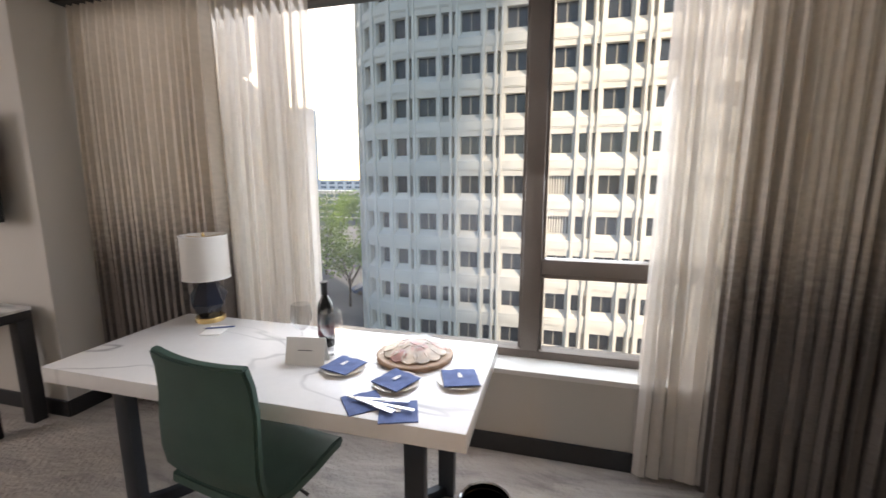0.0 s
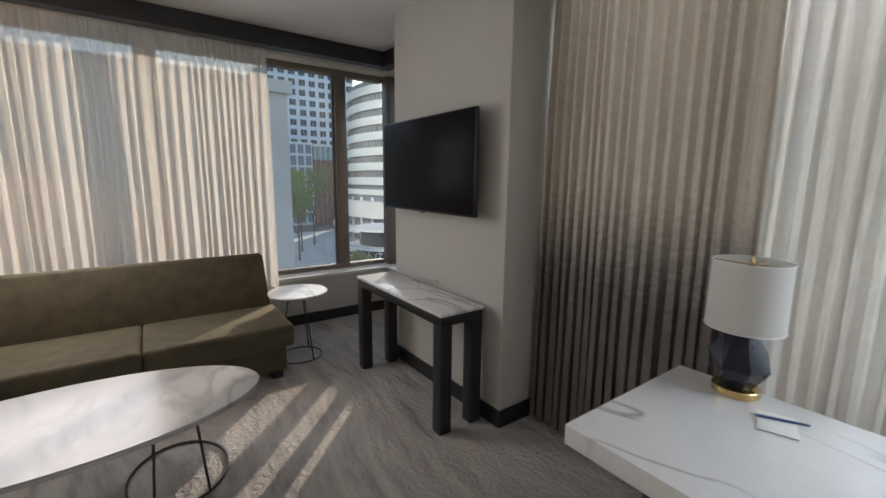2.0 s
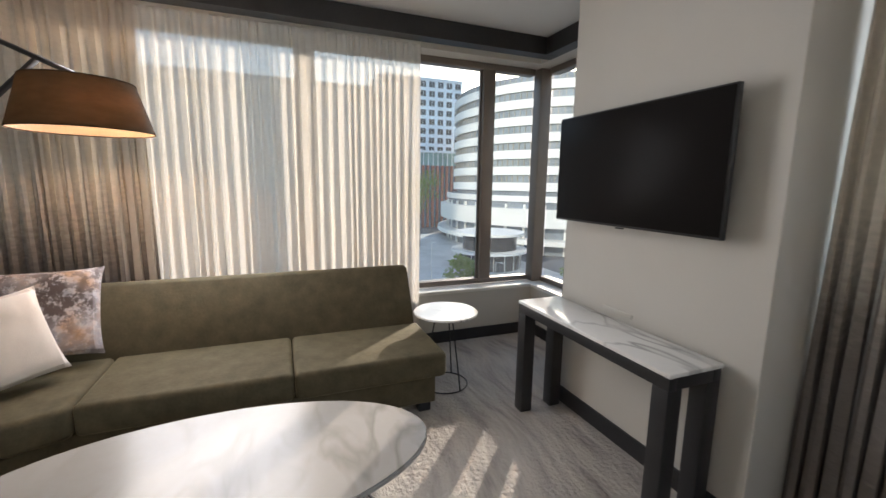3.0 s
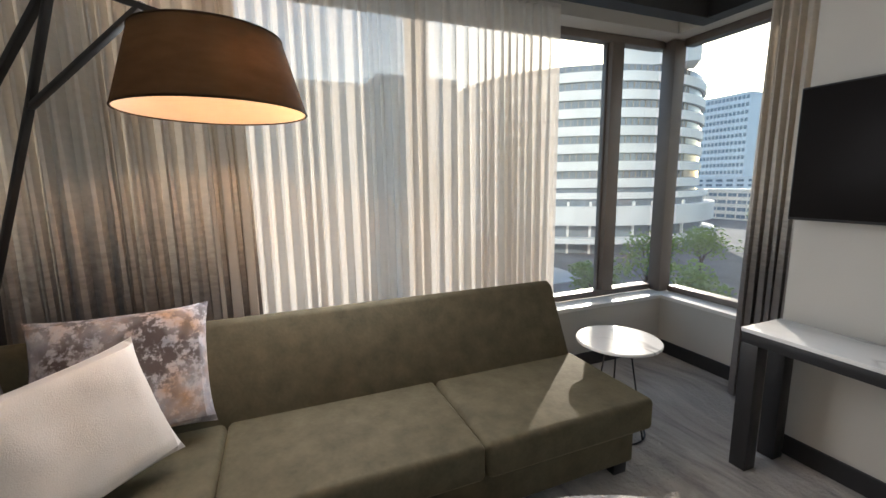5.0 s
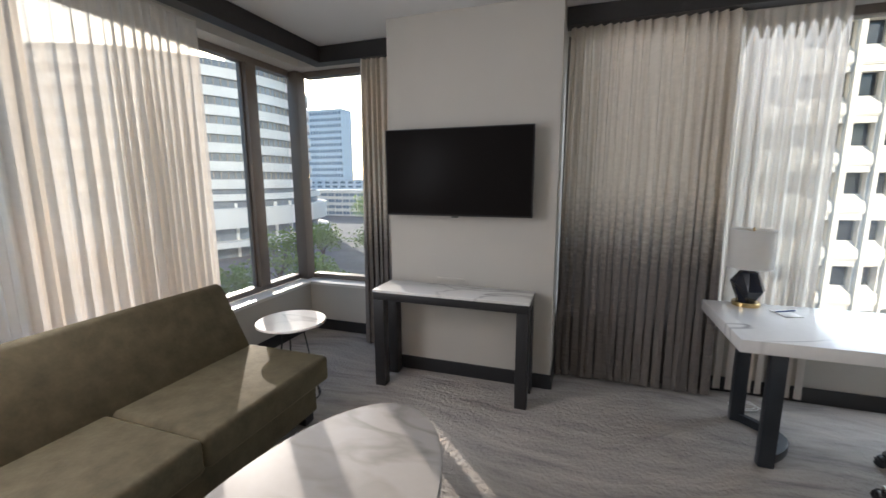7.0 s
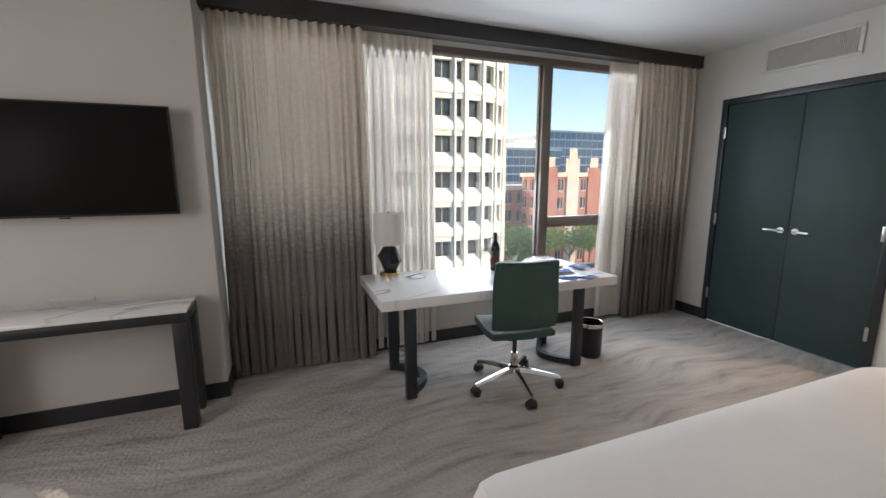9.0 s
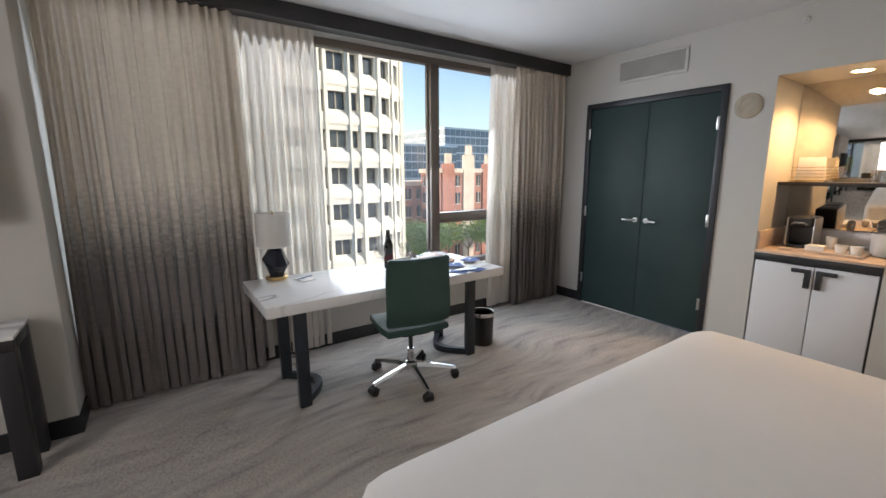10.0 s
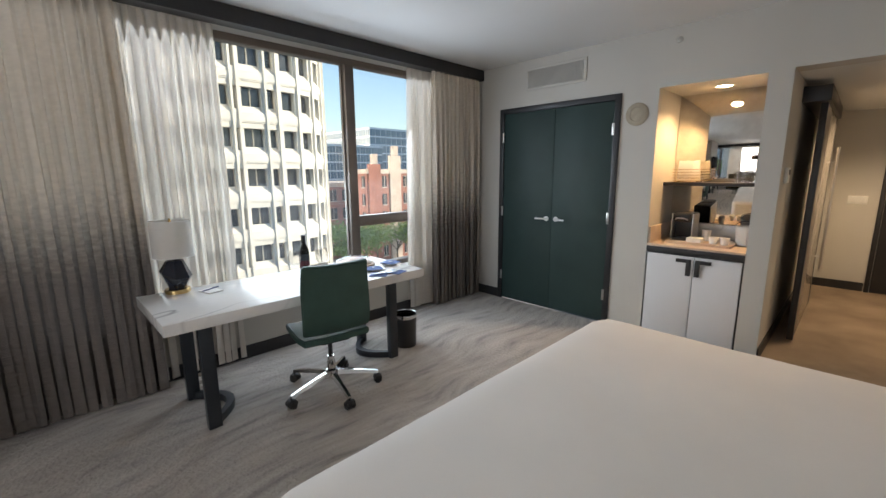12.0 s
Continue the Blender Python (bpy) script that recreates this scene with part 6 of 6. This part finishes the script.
TREES = [(-96, 27.5, 18.5, 5, LEAF2), (-104, 33, 19.5, 5.5, LEAF2), (-86, 24, 14, 4.2, LEAF2), (-112, 30, 18, 5, LEAF2), (-52, 21.5, 7.5, 2.2, LEAF),
         (-42, 34, 6.5, 2.8, LEAF), (-33, 40, 7.5, 3.2, LEAF), (-27, 48, 9, 3.8, LEAF), (-44, 44, 9, 3.8, LEAF),
         (-24, 60, 10, 4.2, LEAF), (-30, 78, 13.5, 5, LEAF), (-37, 84, 14, 5, LEAF), (-45, 88, 13.5, 5, LEAF2), (-52, 92, 14, 5, LEAF), (-60, 100, 14.5, 5, LEAF2), (-40, 64, 10, 4.5, LEAF), (-48, 60, 9.5, 4.2, LEAF), (-30, 66, 11, 4.5, LEAF2), (31, 52, 9, 3.6, LEAF2), (36, 54, 9.5, 3.6, LEAF2), (41, 55, 9, 3.5, LEAF2), (47, 57, 8.5, 3.4, LEAF2), (27, 50, 9, 3.4, LEAF2)]
for k, (x, y, h, r, lf) in enumerate(TREES):
    tree(x, y, h, r, k, lf, "street tree with full green summer crown" if lf is LEAF else "broad dark green street tree")


def street_lamp(x, y, h=7.0):
    t = thing("street_lamp", (x, y, GZ), "slim grey street lamp on the pavement", "street lamp", "street lamps")
    part("pole", rod((x, y, GZ), (x, y, GZ + h), 0.09, 0.05, 8), GREYW, t)
    part("arm", rod((x, y, GZ + h), (x + 1.2, y, GZ + h + 0.2), 0.04, 0.04, 8), GREYW, t)
    part("head", box(x + 1.1, x + 1.7, y - 0.12, y + 0.12, GZ + h + 0.14, GZ + h + 0.26, 0.03), GREYW, t)


for sx, sy in ((-66, 22.5), (-50, 23.2), (-47, 24.0)):
    street_lamp(sx, sy)


def traffic_barrel(x, y):
    t = thing("traffic_barrel", (x, y, GZ + 0.02), "orange and white traffic barrel on the street", "barrel", "traffic barrels")
    part("drum", lathe([(0.3, 0), (0.26, 1.0), (0.1, 1.05), (0, 1.05)], (x, y, GZ + 0.02), 16), ORANGE, t)
    part("stripe", lathe([(0.29, 0.4), (0.281, 0.6)], (x, y, GZ + 0.02), 16), WHITEP, t, "white stripe")


ORANGE = mat("orange_plastic", (0.6, 0.12, 0.05), 0.5, var=0.1, scale=4, fine=40)
for k in range(7):
    traffic_barrel(-58 - k * 2.6, 17.2 - (k % 3) * 0.7)


def car(x, y, turn, paint, label):
    t = thing("car", (x, y, GZ), label, "car", "parked cars")
    m = Matrix.Translation((x, y, GZ)) @ Matrix.Rotation(radians(turn), 4, "Z")
    def put(bm):
        bm.transform(m)
        return bm
    side = [(-2.2, 0.35), (-2.25, 0.75), (-1.9, 0.95), (-1.3, 1.0), (-0.7, 1.42), (0.7, 1.44), (1.4, 0.98), (2.1, 0.85), (2.25, 0.6), (2.2, 0.35)]
    bm = bmesh.new()
    a = [bm.verts.new((px, -0.88, pz)) for px, pz in side]
    b = [bm.verts.new((px, 0.88, pz)) for px, pz in side]
    for k in range(len(side)):
        bm.faces.new((a[k], a[(k + 1) % len(side)], b[(k + 1) % len(side)], b[k]))
    bm.faces.new(a[::-1])
    bm.faces.new(b)
    bmesh.ops.bevel(bm, geom=bm.edges[:], offset=0.06, segments=2, affect="EDGES")
    part("body", put(bm), paint, t)
    part("windows", put(box(-0.75, 0.85, -0.885, 0.885, 1.02, 1.34, 0.05)), PANE, t, "dark car glass")
    for wx in (-1.4, 1.4):
        for wy in (-0.85, 0.85):
            wb = rod((wx, wy - 0.1, 0.33), (wx, wy + 0.1, 0.33), 0.33, n=18)
            part("wheel", put(wb), PLASTIC, t)


CARP = [mat("car_paint_white", (0.7, 0.7, 0.7), 0.25, var=0.03), mat("car_paint_grey", (0.16, 0.17, 0.18), 0.25, var=0.05), mat("car_paint_blue", (0.05, 0.09, 0.2), 0.25, var=0.05)]
for k, (x, y, tn) in enumerate(((-33, 30, 60), (-37, 27, 60), (-29, 33, 60), (-41, 25.5, 60), (-40, 40, 20), (-28, 55, 50), (34, 47, 10), (42, 49, 10))):
    car(x, y, tn, CARP[k % 3], "parked car in " + ("white", "grey", "blue")[k % 3] + " paint on the street")
